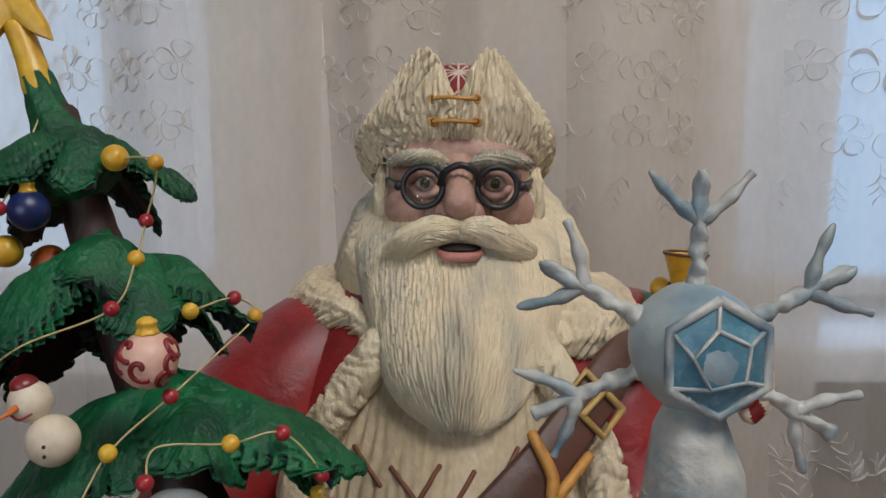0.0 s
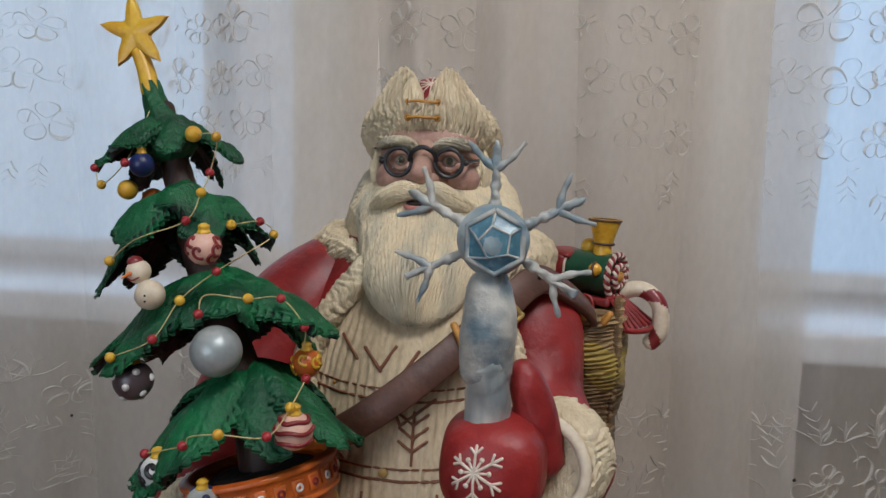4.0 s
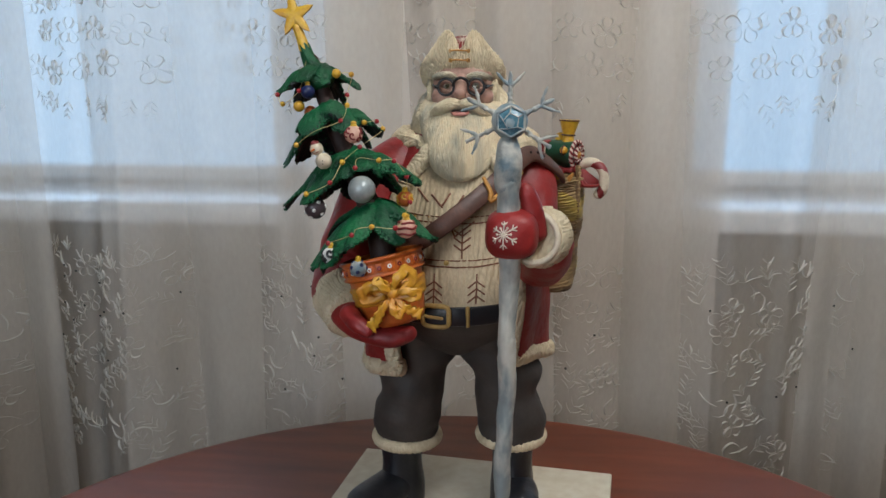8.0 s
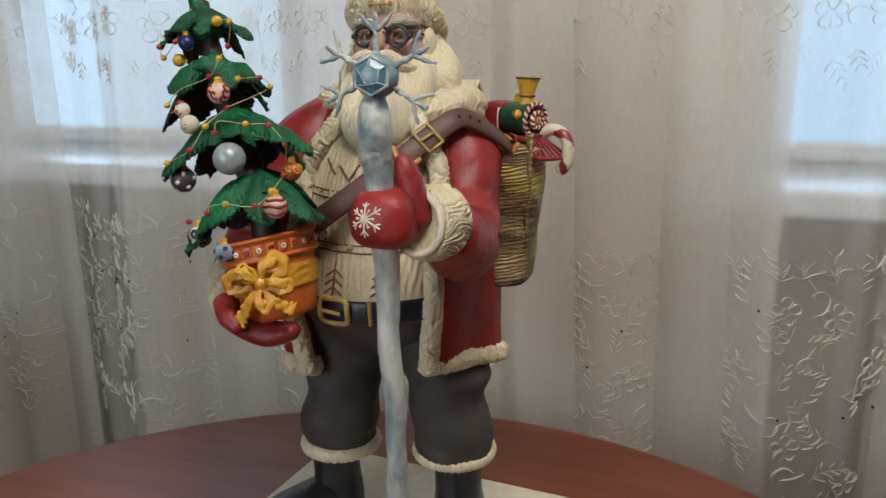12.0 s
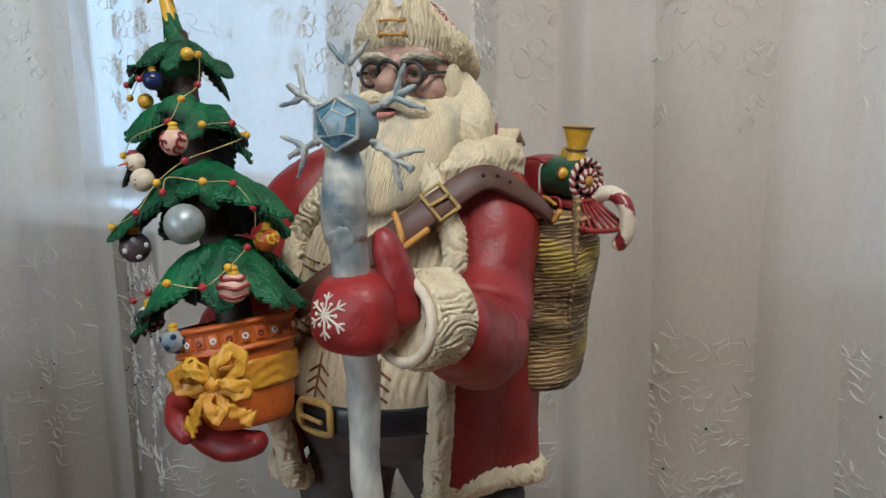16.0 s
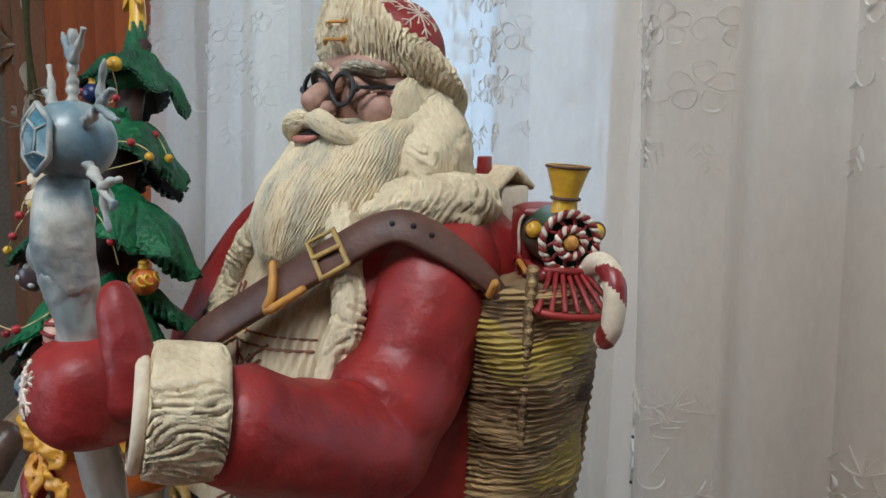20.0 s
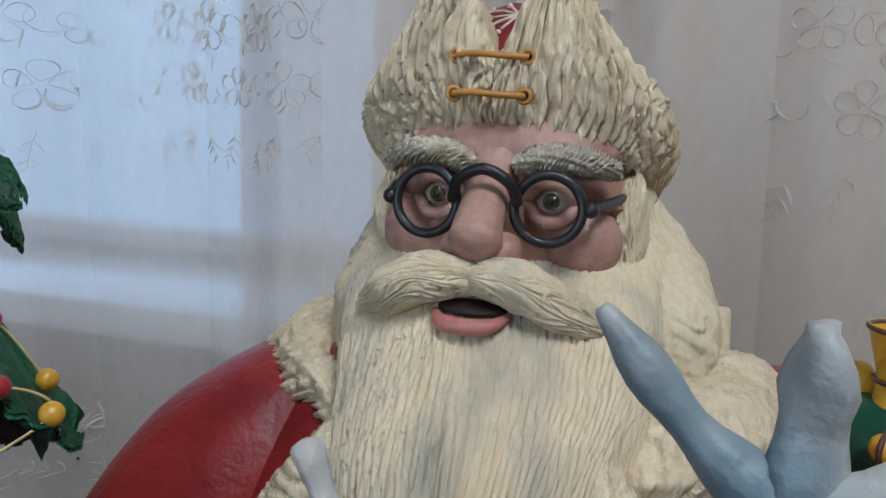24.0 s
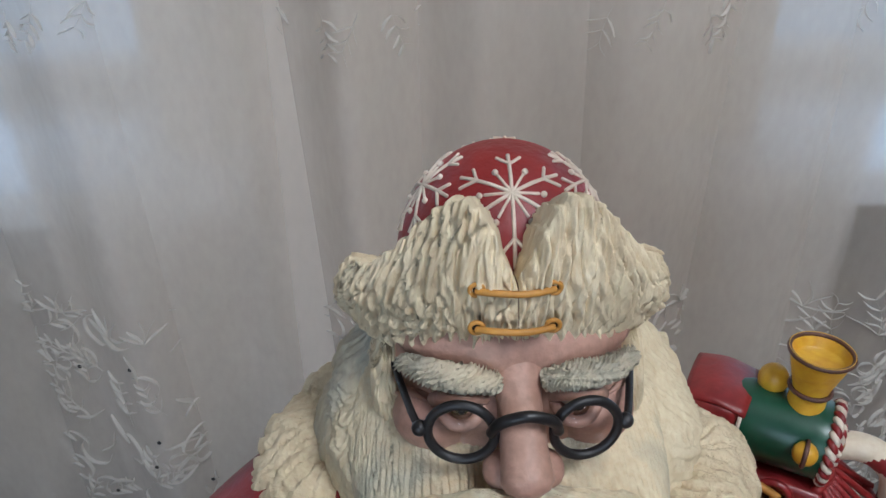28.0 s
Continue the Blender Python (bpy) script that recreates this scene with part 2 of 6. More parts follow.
M = dict(
    fur=mat("cream_clay_fur", (0.75, 0.635, 0.43), 0.8, (0.60, 0.495, 0.32), 60, 0.0022, 380, stretch=(1, 1, 0.4)),
    beard=mat("beard_clay", (0.70, 0.585, 0.385), 0.8, (0.40, 0.37, 0.28), 60, 0.0012, 480, stretch=(1, 1, 0.10), lo=0.42, hi=0.72),
    hair=mat("grey_streaked_clay_hair", (0.70, 0.59, 0.39), 0.8, (0.36, 0.38, 0.35), 17, 0.0012, 420, lo=0.52, hi=0.64, stretch=(1, 1, 0.35)),
    brow=mat("grey_brow_clay", (0.62, 0.54, 0.39), 0.8, (0.36, 0.34, 0.27), 60, 0.0012, 420, lo=0.42, hi=0.62),
    skin=mat("flesh_clay", (0.46, 0.285, 0.215), 0.5, (0.37, 0.20, 0.15), 55, 0.0006, 350),
    lip=mat("lip_clay", (0.50, 0.20, 0.16), 0.45, None, 60, 0.0002, 500),
    red=mat("red_painted_clay", (0.31, 0.021, 0.018), 0.5, (0.20, 0.012, 0.012), 26, 0.0024, 75, coat=0.06),
    shirt=mat("knit_shirt_clay", (0.56, 0.455, 0.30), 0.8, (0.42, 0.33, 0.205), 30, 0.0007, 420, stretch=(1, 1, 0.3)),
    stitch=mat("brown_stitch_clay", (0.13, 0.045, 0.02), 0.6, (0.20, 0.07, 0.03), 80),
    trouser=mat("charcoal_clay", (0.062, 0.050, 0.042), 0.65, (0.040, 0.033, 0.028), 30, 0.0005, 200),
    boot=mat("black_boot_clay", (0.012, 0.012, 0.015), 0.35, (0.02, 0.02, 0.023), 40, 0.0004, 200),
    leather=mat("brown_strap_clay", (0.115, 0.05, 0.032), 0.5, (0.075, 0.033, 0.022), 50, 0.0005, 260),
    ochre=mat("ochre_clay", (0.55, 0.27, 0.05), 0.5, (0.42, 0.19, 0.03), 60, 0.0003, 300),
    gilt=mat("gilt_buckle_clay", (0.50, 0.34, 0.10), 0.5, (0.36, 0.23, 0.07), 60, 0.0003, 300),
    black=mat("black_clay", (0.012, 0.011, 0.012), 0.4, (0.02, 0.018, 0.018), 60, 0.0003, 300),
    # near-black painted for shade in mouth, nostrils and holes; also the buttons
    dark=mat("hollow_shade_and_button_clay", (0.02, 0.008, 0.006), 0.7),
    eyewhite=mat("eye_clay", (0.56, 0.47, 0.38), 0.4, None, 60, coat=0.15),
    iris=mat("iris_clay", (0.085, 0.075, 0.03), 0.2, None, 60, coat=0.6),
    flake=mat("pale_relief_clay", (0.74, 0.63, 0.51), 0.6, None, 60, 0.0002, 400),
    ice=mat("pale_blue_clay", (0.13, 0.21, 0.26), 0.38, (0.36, 0.41, 0.40), 38, 0.0009, 130, coat=0.2, lo=0.38, hi=0.62),
    shaft=mat("streaked_ice_clay", (0.27, 0.32, 0.32), 0.4, (0.58, 0.57, 0.50), 30, 0.0012, 120, coat=0.3, lo=0.42, hi=0.58, stretch=(1, 1, 0.45)),
    icewhite=mat("white_blue_clay", (0.46, 0.45, 0.40), 0.5, (0.15, 0.21, 0.24), 55, 0.0012, 200, coat=0.1, lo=0.42, hi=0.64),
    icedark=mat("blue_facet_clay", (0.06, 0.16, 0.22), 0.25, (0.12, 0.25, 0.31), 90, 0.0004, 260, coat=0.6),
    leaf=mat("green_fir_clay", (0.006, 0.118, 0.034), 0.55, (0.003, 0.052, 0.018), 45, 0.0024, 260, coat=0.0, rnd=0.35),
    leafdark=mat("bough_underside_near_black", (0.006, 0.012, 0.010), 0.5, (0.003, 0.005, 0.006), 50, 0.0006, 240),
    bark=mat("brown_trunk_clay", (0.055, 0.026, 0.018), 0.6, (0.03, 0.014, 0.01), 70, 0.0012, 170, stretch=(1, 1, 0.3)),
    yellow=mat("yellow_clay", (0.72, 0.45, 0.03), 0.42, (0.62, 0.33, 0.02), 60, 0.0004, 260, coat=0.2),
    bow=mat("amber_bow_clay", (0.68, 0.36, 0.022), 0.42, (0.56, 0.22, 0.014), 45, 0.0005, 200, coat=0.2),
    beadred=mat("red_bead_clay", (0.36, 0.02, 0.025), 0.4, None, 80, coat=0.2),
    orange=mat("orange_pot_clay", (0.62, 0.16, 0.018), 0.42, (0.45, 0.09, 0.012), 30, 0.0005, 220, coat=0.2),
    soil=mat("dark_soil_clay", (0.012, 0.008, 0.008), 0.8, None, 60, 0.002, 200),
    silver=mat("silver_pearl_clay", (0.46, 0.48, 0.46), 0.36, (0.30, 0.34, 0.34), 60, 0.0004, 200, metal=0.25, coat=0.25),
    purple=mat("plum_clay", (0.09, 0.062, 0.065), 0.35, (0.07, 0.05, 0.055), 40, coat=0.3),
    cream=mat("cream_clay", (0.72, 0.62, 0.46), 0.5, (0.62, 0.52, 0.38), 50, 0.0003, 260),
    peach=mat("peach_clay", (0.72, 0.45, 0.33), 0.45, (0.66, 0.40, 0.30), 50, coat=0.2),
    wine=mat("wine_red_clay", (0.24, 0.02, 0.02), 0.38, (0.18, 0.014, 0.016), 50, 0.0003, 260, coat=0.2),
    navy=mat("navy_clay", (0.015, 0.03, 0.13), 0.4, (0.01, 0.018, 0.08), 50, coat=0.2),
    white=mat("white_clay", (0.75, 0.74, 0.70), 0.45, None, 50),
    thread=mat("gold_thread", (0.62, 0.50, 0.22), 0.45),
    toygreen=mat("green_boiler_clay", (0.01, 0.07, 0.035), 0.35, None, 60, coat=0.3),
    straw=mat("straw_clay", (0.40, 0.275, 0.12), 0.7, (0.15, 0.085, 0.035), 22, 0.0025, 300, stretch=(0.3, 0.3, 2.2), lo=0.40, hi=0.60),
    strawdark=mat("dark_straw_clay", (0.20, 0.12, 0.05), 0.75, (0.07, 0.04, 0.02), 22, 0.0025, 300, stretch=(0.3, 0.3, 2.2), lo=0.40, hi=0.60),
    strawyellow=mat("yellow_straw_clay", (0.50, 0.36, 0.06), 0.7, (0.24, 0.17, 0.05), 40, 0.0008, 330, stretch=(0.4, 0.4, 1.6)),
    plinth=mat("white_painted_board", (0.68, 0.61, 0.47), 0.6, (0.63, 0.56, 0.42), 7, 0.0004, 60),
    table=mat("varnished_cherry_wood", (0.20, 0.046, 0.017), 0.38, (0.125, 0.027, 0.011), 5, 0.0002, 220, coat=0.22, stretch=(1, 9, 1), lo=0.3, hi=0.7),
    wallpaper=mat("beige_wallpaper", (0.84, 0.72, 0.55), 0.85, (0.78, 0.65, 0.48), 6, 0.0015, 90),
    # dark brown stands in for the shade under the window sills
    niche=mat("sill_shade_brown", (0.23, 0.155, 0.06), 0.85, (0.15, 0.105, 0.055), 5, 0.001, 90),
    # darker copy of the wallpaper, so the other walls bounce less light
    sidewall=mat("bounce_cut_wallpaper", (0.36, 0.31, 0.24), 0.85, (0.30, 0.25, 0.19), 6, 0.0015, 90),
    ceiling=mat("white_ceiling_paint", (0.62, 0.60, 0.56), 0.9, None, 4, 0.001, 80),
    floor=mat("brown_laminate", (0.16, 0.085, 0.045), 0.5, (0.11, 0.055, 0.03), 8, 0.0004, 150, stretch=(1, 8, 1)),
    pvc=mat("white_window_plastic", (0.80, 0.81, 0.82), 0.35, None, 4),
    sill=mat("glossy_white_sill_plastic", (0.80, 0.81, 0.82), 0.20, (0.76, 0.77, 0.78), 6, 0.0, 40, coat=0.6),
    voile=sheer("white_voile", (0.93, 0.86, 0.77), 0.38),
    voile_dense=sheer("close_white_voile", (0.93, 0.86, 0.77), 0.62),
    thread_white=sheer("white_embroidery_thread", (0.94, 0.90, 0.82), 0.42, 140.0, 0.07),
    drape=mat("rust_orange_drape", (0.46, 0.12, 0.03), 0.8, (0.36, 0.085, 0.022), 12, 0.001, 160, stretch=(1, 1, 0.2)),
    lilydrape=mat("tan_printed_drape", (0.33, 0.15, 0.075), 0.8, (0.26, 0.115, 0.055), 10, 0.001, 160, stretch=(1, 1, 0.3)),
    stemgreen=mat("dull_green_print", (0.14, 0.13, 0.05), 0.8),
    tan=mat("tan_rattan", (0.46, 0.32, 0.17), 0.6, (0.28, 0.19, 0.10), 40, 0.0006, 200),
    chairwood=mat("dark_brown_chair_wood", (0.15, 0.08, 0.045), 0.4, (0.06, 0.03, 0.018), 30, 0.0004, 160, coat=0.3),
    chaircloth=mat("beige_patterned_upholstery", (0.74, 0.64, 0.44), 0.85, (0.46, 0.37, 0.22), 40, 0.001, 200),
)
gm = bpy.data.materials.new("lens_glass")
gm.use_nodes = True
gt = gm.node_tree
gt.nodes.clear()
g_o, g_t, g_g, g_m = (gt.nodes.new("ShaderNode" + k) for k in ("OutputMaterial", "BsdfTransparent", "BsdfGlossy", "MixShader"))
g_g.inputs["Roughness"].default_value, g_m.inputs[0].default_value = 0.04, 0.008
gt.links.new(g_t.outputs[0], g_m.inputs[1])
gt.links.new(g_g.outputs[0], g_m.inputs[2])
gt.links.new(g_m.outputs[0], g_o.inputs[0])
M["glass"] = gm
hz = bpy.data.materials.new("hazy_daylight")
hz.use_nodes = True
hb = hz.node_tree.nodes["Principled BSDF"]
hb.inputs["Base Color"].default_value = (0.8, 0.85, 0.9, 1)
hb.inputs["Emission Color"].default_value = (0.50, 0.75, 1.0, 1)
hb.inputs["Emission Strength"].default_value = 1.0
M["haze"] = hz
lm = bpy.data.materials.new("added_lamp_glow")
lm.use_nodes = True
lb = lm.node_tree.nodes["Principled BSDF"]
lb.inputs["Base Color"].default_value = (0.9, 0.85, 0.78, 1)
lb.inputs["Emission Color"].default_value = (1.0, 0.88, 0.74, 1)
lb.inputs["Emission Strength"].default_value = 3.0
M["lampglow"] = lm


# ---- shape helpers ----
def wob(X, Y, Z, f=1.0, seed=0, k=6):
    """Smooth irregular waves, about -1 to 1."""
    r = np.random.RandomState(seed)
    out = 0
    for _ in range(k):
        d = r.normal(size=3)
        out = out + np.sin((d[0] * X + d[1] * Y + d[2] * Z) * f + r.uniform(0, 6.28))
    return out / k * 1.6


class Acc:
    """Collects pieces into the vertices, faces and materials of one mesh."""

    def __init__(self):
        self.v, self.f, self.mi, self.n, self.mats = [], [], [], 0, []

    def slot(self, key):
        if key not in self.mats:
            self.mats.append(key)
        return self.mats.index(key)

    def add(self, V, F, key):
        s = self.slot(key) if isinstance(key, str) else None
        self.v.append(np.asarray(V, float))
        self.f += [tuple(i + self.n for i in q) for q in F]
        self.mi += [s] * len(F) if s is not None else [self.slot(k) for k in key]
        self.n += len(V)
        return self

    def mesh(self, name):
        me = bpy.data.meshes.new(name)
        me.from_pydata([tuple(p) for p in np.concatenate(self.v)], [], self.f)
        for k in self.mats:
            me.materials.append(M[k])
        me.polygons.foreach_set("material_index", self.mi)
        me.polygons.foreach_set("use_smooth", [True] * len(self.mi))
        me.update()
        return me


def part(name, acc, parent=None, label="", sharp=None):
    """Links an Acc as one mesh object, under parent where one is given."""
    me = acc.mesh(name)
    if sharp:
        me.set_sharp_from_angle(angle=radians(sharp))
    ob = new(name, me)
    if parent:
        ob.parent = parent
    return tagged(ob, label)


def thing(name, label, category, group="", kind="", at=(0, 0, 0)):
    ob = new(name)
    ob.empty_display_size = 0.02
    ob.location = at
    return tagged(ob, label, category, group, kind)


def grid_faces(nu, nv, closed=True):
    F = []
    for j in range(nv - 1):
        for i in range(nu if closed else nu - 1):
            a, b = j * nu + i, j * nu + (i + 1) % nu
            F.append((a, b, b + nu, a + nu))
    return F


def surf(fn, nu, nv, closed=True, cap=True):
    U = np.tile(np.arange(nu) / (nu if closed else nu - 1), nv)
    W = np.repeat(np.arange(nv) / (nv - 1), nu)
    V = np.stack(fn(U, W), 1)
    F = grid_faces(nu, nv, closed)
    if cap and closed:
        F += [tuple(range(nu))[::-1], tuple(range((nv - 1) * nu, nv * nu))]
    return V, F


def ball(c, r, nu=24, nv=14, fn=None):
    rx, ry, rz = (r, r, r) if np.isscalar(r) else r

    def g(U, W):
        a, b = U * 2 * np.pi, (W - 0.5) * np.pi * 0.996
        d = 1.0 if fn is None else 1.0 + fn(np.cos(a) * np.cos(b), np.sin(a) * np.cos(b), np.sin(b))
        return c[0] + rx * d * np.cos(a) * np.cos(b), c[1] + ry * d * np.sin(a) * np.cos(b), c[2] + rz * d * np.sin(b)
    return surf(g, nu, nv)


def spline(P, n):
    P = np.asarray(P, float)
    t = np.linspace(0, len(P) - 1, n)
    Q = np.vstack([2 * P[0] - P[1], P, 2 * P[-1] - P[-2]])
    out = []
    for s in t:
        i = min(int(s), len(P) - 2)
        u = s - i
        a, b, c, d = Q[i:i + 4]
        out.append(0.5 * (2 * b + (c - a) * u + (2 * a - 5 * b + 4 * c - d) * u * u + (3 * b - a - 3 * c + d) * u ** 3))
    return np.array(out)


def frames(P):
    """Directions along and across a line of points, carried without twist."""
    T = np.gradient(P, axis=0)
    T /= np.linalg.norm(T, axis=1)[:, None] + 1e-12
    a = np.array([0, 0, 1.0]) if abs(T[0][2]) < 0.9 else np.array([1.0, 0, 0])
    n = np.cross(T[0], a)
    n /= np.linalg.norm(n)
    N = []
    for k in T:
        n = n - k * n.dot(k)
        n /= np.linalg.norm(n)
        N.append(n)
    N = np.array(N)
    return T, N, np.cross(T, N)


def tube(P, r, nu=10, n=None, fn=None, flat=1.0, round_ends=True):
    """A tube through points P with radius r (a number or one a point); fn(U, W) adds to the radius."""
    P = np.asarray(P, float)
    R = np.full(len(P), r) if np.isscalar(r) else np.asarray(r, float)
    if n:
        R = np.interp(np.linspace(0, 1, n), np.linspace(0, 1, len(P)), R)
        P = spline(P, n)
    T, N, B = frames(P)
    if round_ends:
        P = np.vstack([P[0] - T[0] * R[0] * 0.6, P[0] - T[0] * R[0] * 0.35, P, P[-1] + T[-1] * R[-1] * 0.35, P[-1] + T[-1] * R[-1] * 0.6])
        R = np.concatenate([[R[0] * 0.35, R[0] * 0.8], R, [R[-1] * 0.8, R[-1] * 0.35]])
        N, B = np.vstack([N[0], N[0], N, N[-1], N[-1]]), np.vstack([B[0], B[0], B, B[-1], B[-1]])
    m = len(P)
    U, W = np.tile(np.arange(nu) / nu, m), np.repeat(np.arange(m) / (m - 1), nu)
    i = np.repeat(np.arange(m), nu)
    rr = R[i] + (fn(U, W) if fn else 0)
    V = P[i] + N[i] * (np.cos(U * 2 * np.pi) * rr)[:, None] + B[i] * (np.sin(U * 2 * np.pi) * rr * flat)[:, None]
    return V, grid_faces(nu, m) + [tuple(range(nu))[::-1], tuple(range((m - 1) * nu, m * nu))]


def box(c, s, bev=0.0):
    """A box with its edges cut."""
    bm = bmesh.new()
    bmesh.ops.create_cube(bm, size=1, matrix=Matrix.Translation(c) @ Matrix.Diagonal((*s, 1)))
    if bev:
        bmesh.ops.bevel(bm, geom=bm.edges[:], offset=bev, segments=2, affect="EDGES", profile=0.5)
    bm.verts.index_update()
    V, F = [tuple(v.co) for v in bm.verts], [tuple(v.index for v in f.verts) for f in bm.faces]
    bm.free()
    return V, F


def loft(rings, nu, nv, fn=None, power=2.0):
    """rings: (x, y, z, rx, ry); fn(a, W, X, Y, Z) gives what to add outward."""
    R = spline(rings, nv)

    def g(U, W):
        j = np.rint(W * (nv - 1)).astype(int)
        a = U * 2 * np.pi
        ca, sa = np.cos(a), np.sin(a)
        k = (np.abs(ca) ** power + np.abs(sa) ** power) ** (-1 / power)
        X, Y, Z = R[j, 0] + R[j, 3] * ca * k, R[j, 1] + R[j, 4] * sa * k, R[j, 2]
        if fn:
            d = fn(a, W, X, Y, Z)
            X, Y = X + ca * d, Y + sa * d
        return X, Y, Z
    return surf(g, nu, nv)


def turned(V, m):
    return np.array([tuple(m @ Vector(p)) for p in V])


def torus(c, R, r, nu=12, nv=40, m=None, fn=None):
    a = np.repeat(np.linspace(0, 2 * np.pi, nv, endpoint=False), nu)
    b = np.tile(np.linspace(0, 2 * np.pi, nu, endpoint=False), nv)
    rr = r + (fn(a, b) if fn else 0)
    V = np.stack([(R + rr * np.cos(b)) * np.cos(a), (R + rr * np.cos(b)) * np.sin(a), rr * np.sin(b)], 1)
    if m is not None:
        V = turned(V, m)
    F = [(j * nu + i, ((j + 1) % nv) * nu + i, ((j + 1) % nv) * nu + (i + 1) % nu, j * nu + (i + 1) % nu) for j in range(nv) for i in range(nu)]
    return V + np.asarray(c, float), F


def comb(u, w, n, m, seed=0, k=11):
    """Raked strokes of limited length: n across one turn of u, wandering along w; about -1 to 1."""
    r = np.random.RandomState(seed)
    out = 0
    for _ in range(k):
        f = np.rint(n * r.uniform(0.72, 1.28))
        out = out + np.sin(2 * np.pi * f * u + r.normal() * m * w * 6.28 + r.uniform(0, 6.28))
    out = out / np.sqrt(k) * 1.1
    return np.clip(np.sign(out) * np.abs(out) ** 0.7, -1.3, 1.2)


def cuts(u, w, n, m, seed=0):
    """Narrow grooves cut with a blade: n round one turn of u, each m strokes long; about -1.5 to 0."""
    r = np.random.RandomState(seed)
    out = 0
    for k, share in ((n, 1.0), (int(n * 0.61), 0.7)):
        ph = np.mod(u, 1.0) * k + 0.8 * np.sin(6.2832 * (3 * u + 0.9 * w)) + 0.5 * np.sin(6.2832 * (7 * u - 1.7 * w) + 1)
        i = np.floor(ph).astype(int) % k
        f = ph - np.floor(ph)
        seg = w * m + r.rand(k)[i] * 7
        j = np.floor(seg).astype(int) % 16
        deep = 0.35 + 0.65 * r.rand(k, 16)[i, j]
        mid = 0.35 + 0.3 * r.rand(k)[i]
        out = out - share * deep * (0.55 * (1 - f) ** 2 + 0.75 * np.exp(-((f - 0.12 * mid) / 0.14) ** 2)) * np.clip(np.sin(np.pi * (seg - np.floor(seg))) * 2.4, 0, 1)
    return out


# ---- the room ----
def slab(name, pieces, key, label, category, bev=0.0):
    a = Acc()
    for c, s in pieces:
        a.add(*box(c, s, bev), key)
    ob = part(name, a)
    for p in ob.data.polygons:
        p.use_smooth = False
    return tagged(ob, label, category, "", "structure")


slab("floor", [((0, -0.5, -0.05), (5.0, 4.4, 0.1))], "floor", "brown laminate floor of the room", "floor")
slab("ceiling", [((0, -0.5, 2.65), (5.0, 4.4, 0.1))], "ceiling", "plain white painted ceiling", "ceiling")
slab("wall_west", [((-2.45, -0.5, 1.3), (0.1, 4.2, 2.6))], "sidewall", "side wall in wallpaper darkened to cut bounced light", "wall")
slab("wall_east", [((2.45, -0.5, 1.3), (0.1, 4.2, 2.6))], "sidewall", "side wall in wallpaper darkened to cut bounced light", "wall")
# wall behind the camera, its opening assumed to go with the front fill
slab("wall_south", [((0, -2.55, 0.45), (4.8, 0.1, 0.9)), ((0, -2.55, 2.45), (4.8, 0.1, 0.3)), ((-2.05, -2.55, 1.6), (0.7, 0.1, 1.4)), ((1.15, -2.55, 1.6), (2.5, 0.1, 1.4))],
     "sidewall", "unseen wall with an opening assumed for the fill lamp", "wall")
# window wall: two openings with a pier between them
WX = ((-1.24, -0.27), (0.36, 1.42))
PIER = [((-1.82, 1.13, 1.55), (1.16, 0.26, 1.0)), ((0.045, 1.13, 1.55), (0.63, 0.26, 1.0)), ((1.91, 1.13, 1.55), (0.98, 0.26, 1.0))]
slab("wall_north", [((0, 1.13, 2.325), (4.8, 0.26, 0.55)), ((0.040, 1.115, 0.525), (0.41, 0.23, 1.05))] + PIER, "wallpaper", "beige papered pier and wall round two windows", "wall")
slab("wall_north_below", [((-1.2825, 1.17, 0.525), (2.235, 0.18, 1.05)), ((1.3225, 1.17, 0.525), (2.155, 0.18, 1.05))], "niche", "wall below the window sills with shade put into its colour", "wall")


def window(i, x0, x1):
    w = thing("window_%d" % i, "white plastic window with a closed casement", "window", "windows behind the curtain", "structure", ((x0 + x1) / 2, 1.18, 1.05))
    hw = (x1 - x0) / 2
    for nm, c, s in (("window_frame", (-hw + 0.03, 0, 0.5), (0.06, 0.06, 1.0)), ("window_frame", (hw - 0.03, 0, 0.5), (0.06, 0.06, 1.0)),
                     ("window_frame", (0, 0, 0.030), (2 * hw - 0.12, 0.06, 0.030)), ("frame_base", (0, 0.006, 0.007), (2 * hw - 0.12, 0.05, 0.013)), ("window_frame", (0, 0, 0.965), (2 * hw - 0.12, 0.06, 0.07))):
        part(nm, Acc().add(*box(c, s, 0.006), "pvc"), w)
    p = part("pane", Acc().add(*box((0, 0.005, 0.4875), (2 * hw - 0.121, 0.006, 0.884)), "glass"), w)
    p.visible_shadow = False
    return w


for i, (x0, x1) in enumerate(WX):
    window(i + 1, x0, x1)
SILLS = ((-1.34, -0.17), (0.25, 1.52))
for x0, x1 in SILLS:
    a = Acc().add(*box(((x0 + x1) / 2, 1.035, 1.036), (x1 - x0, 0.27, 0.041), 0.006), "sill")
    tagged(part("window_sill", a), "white plastic window sill board under the window", "window sill", "window sills", "structure")


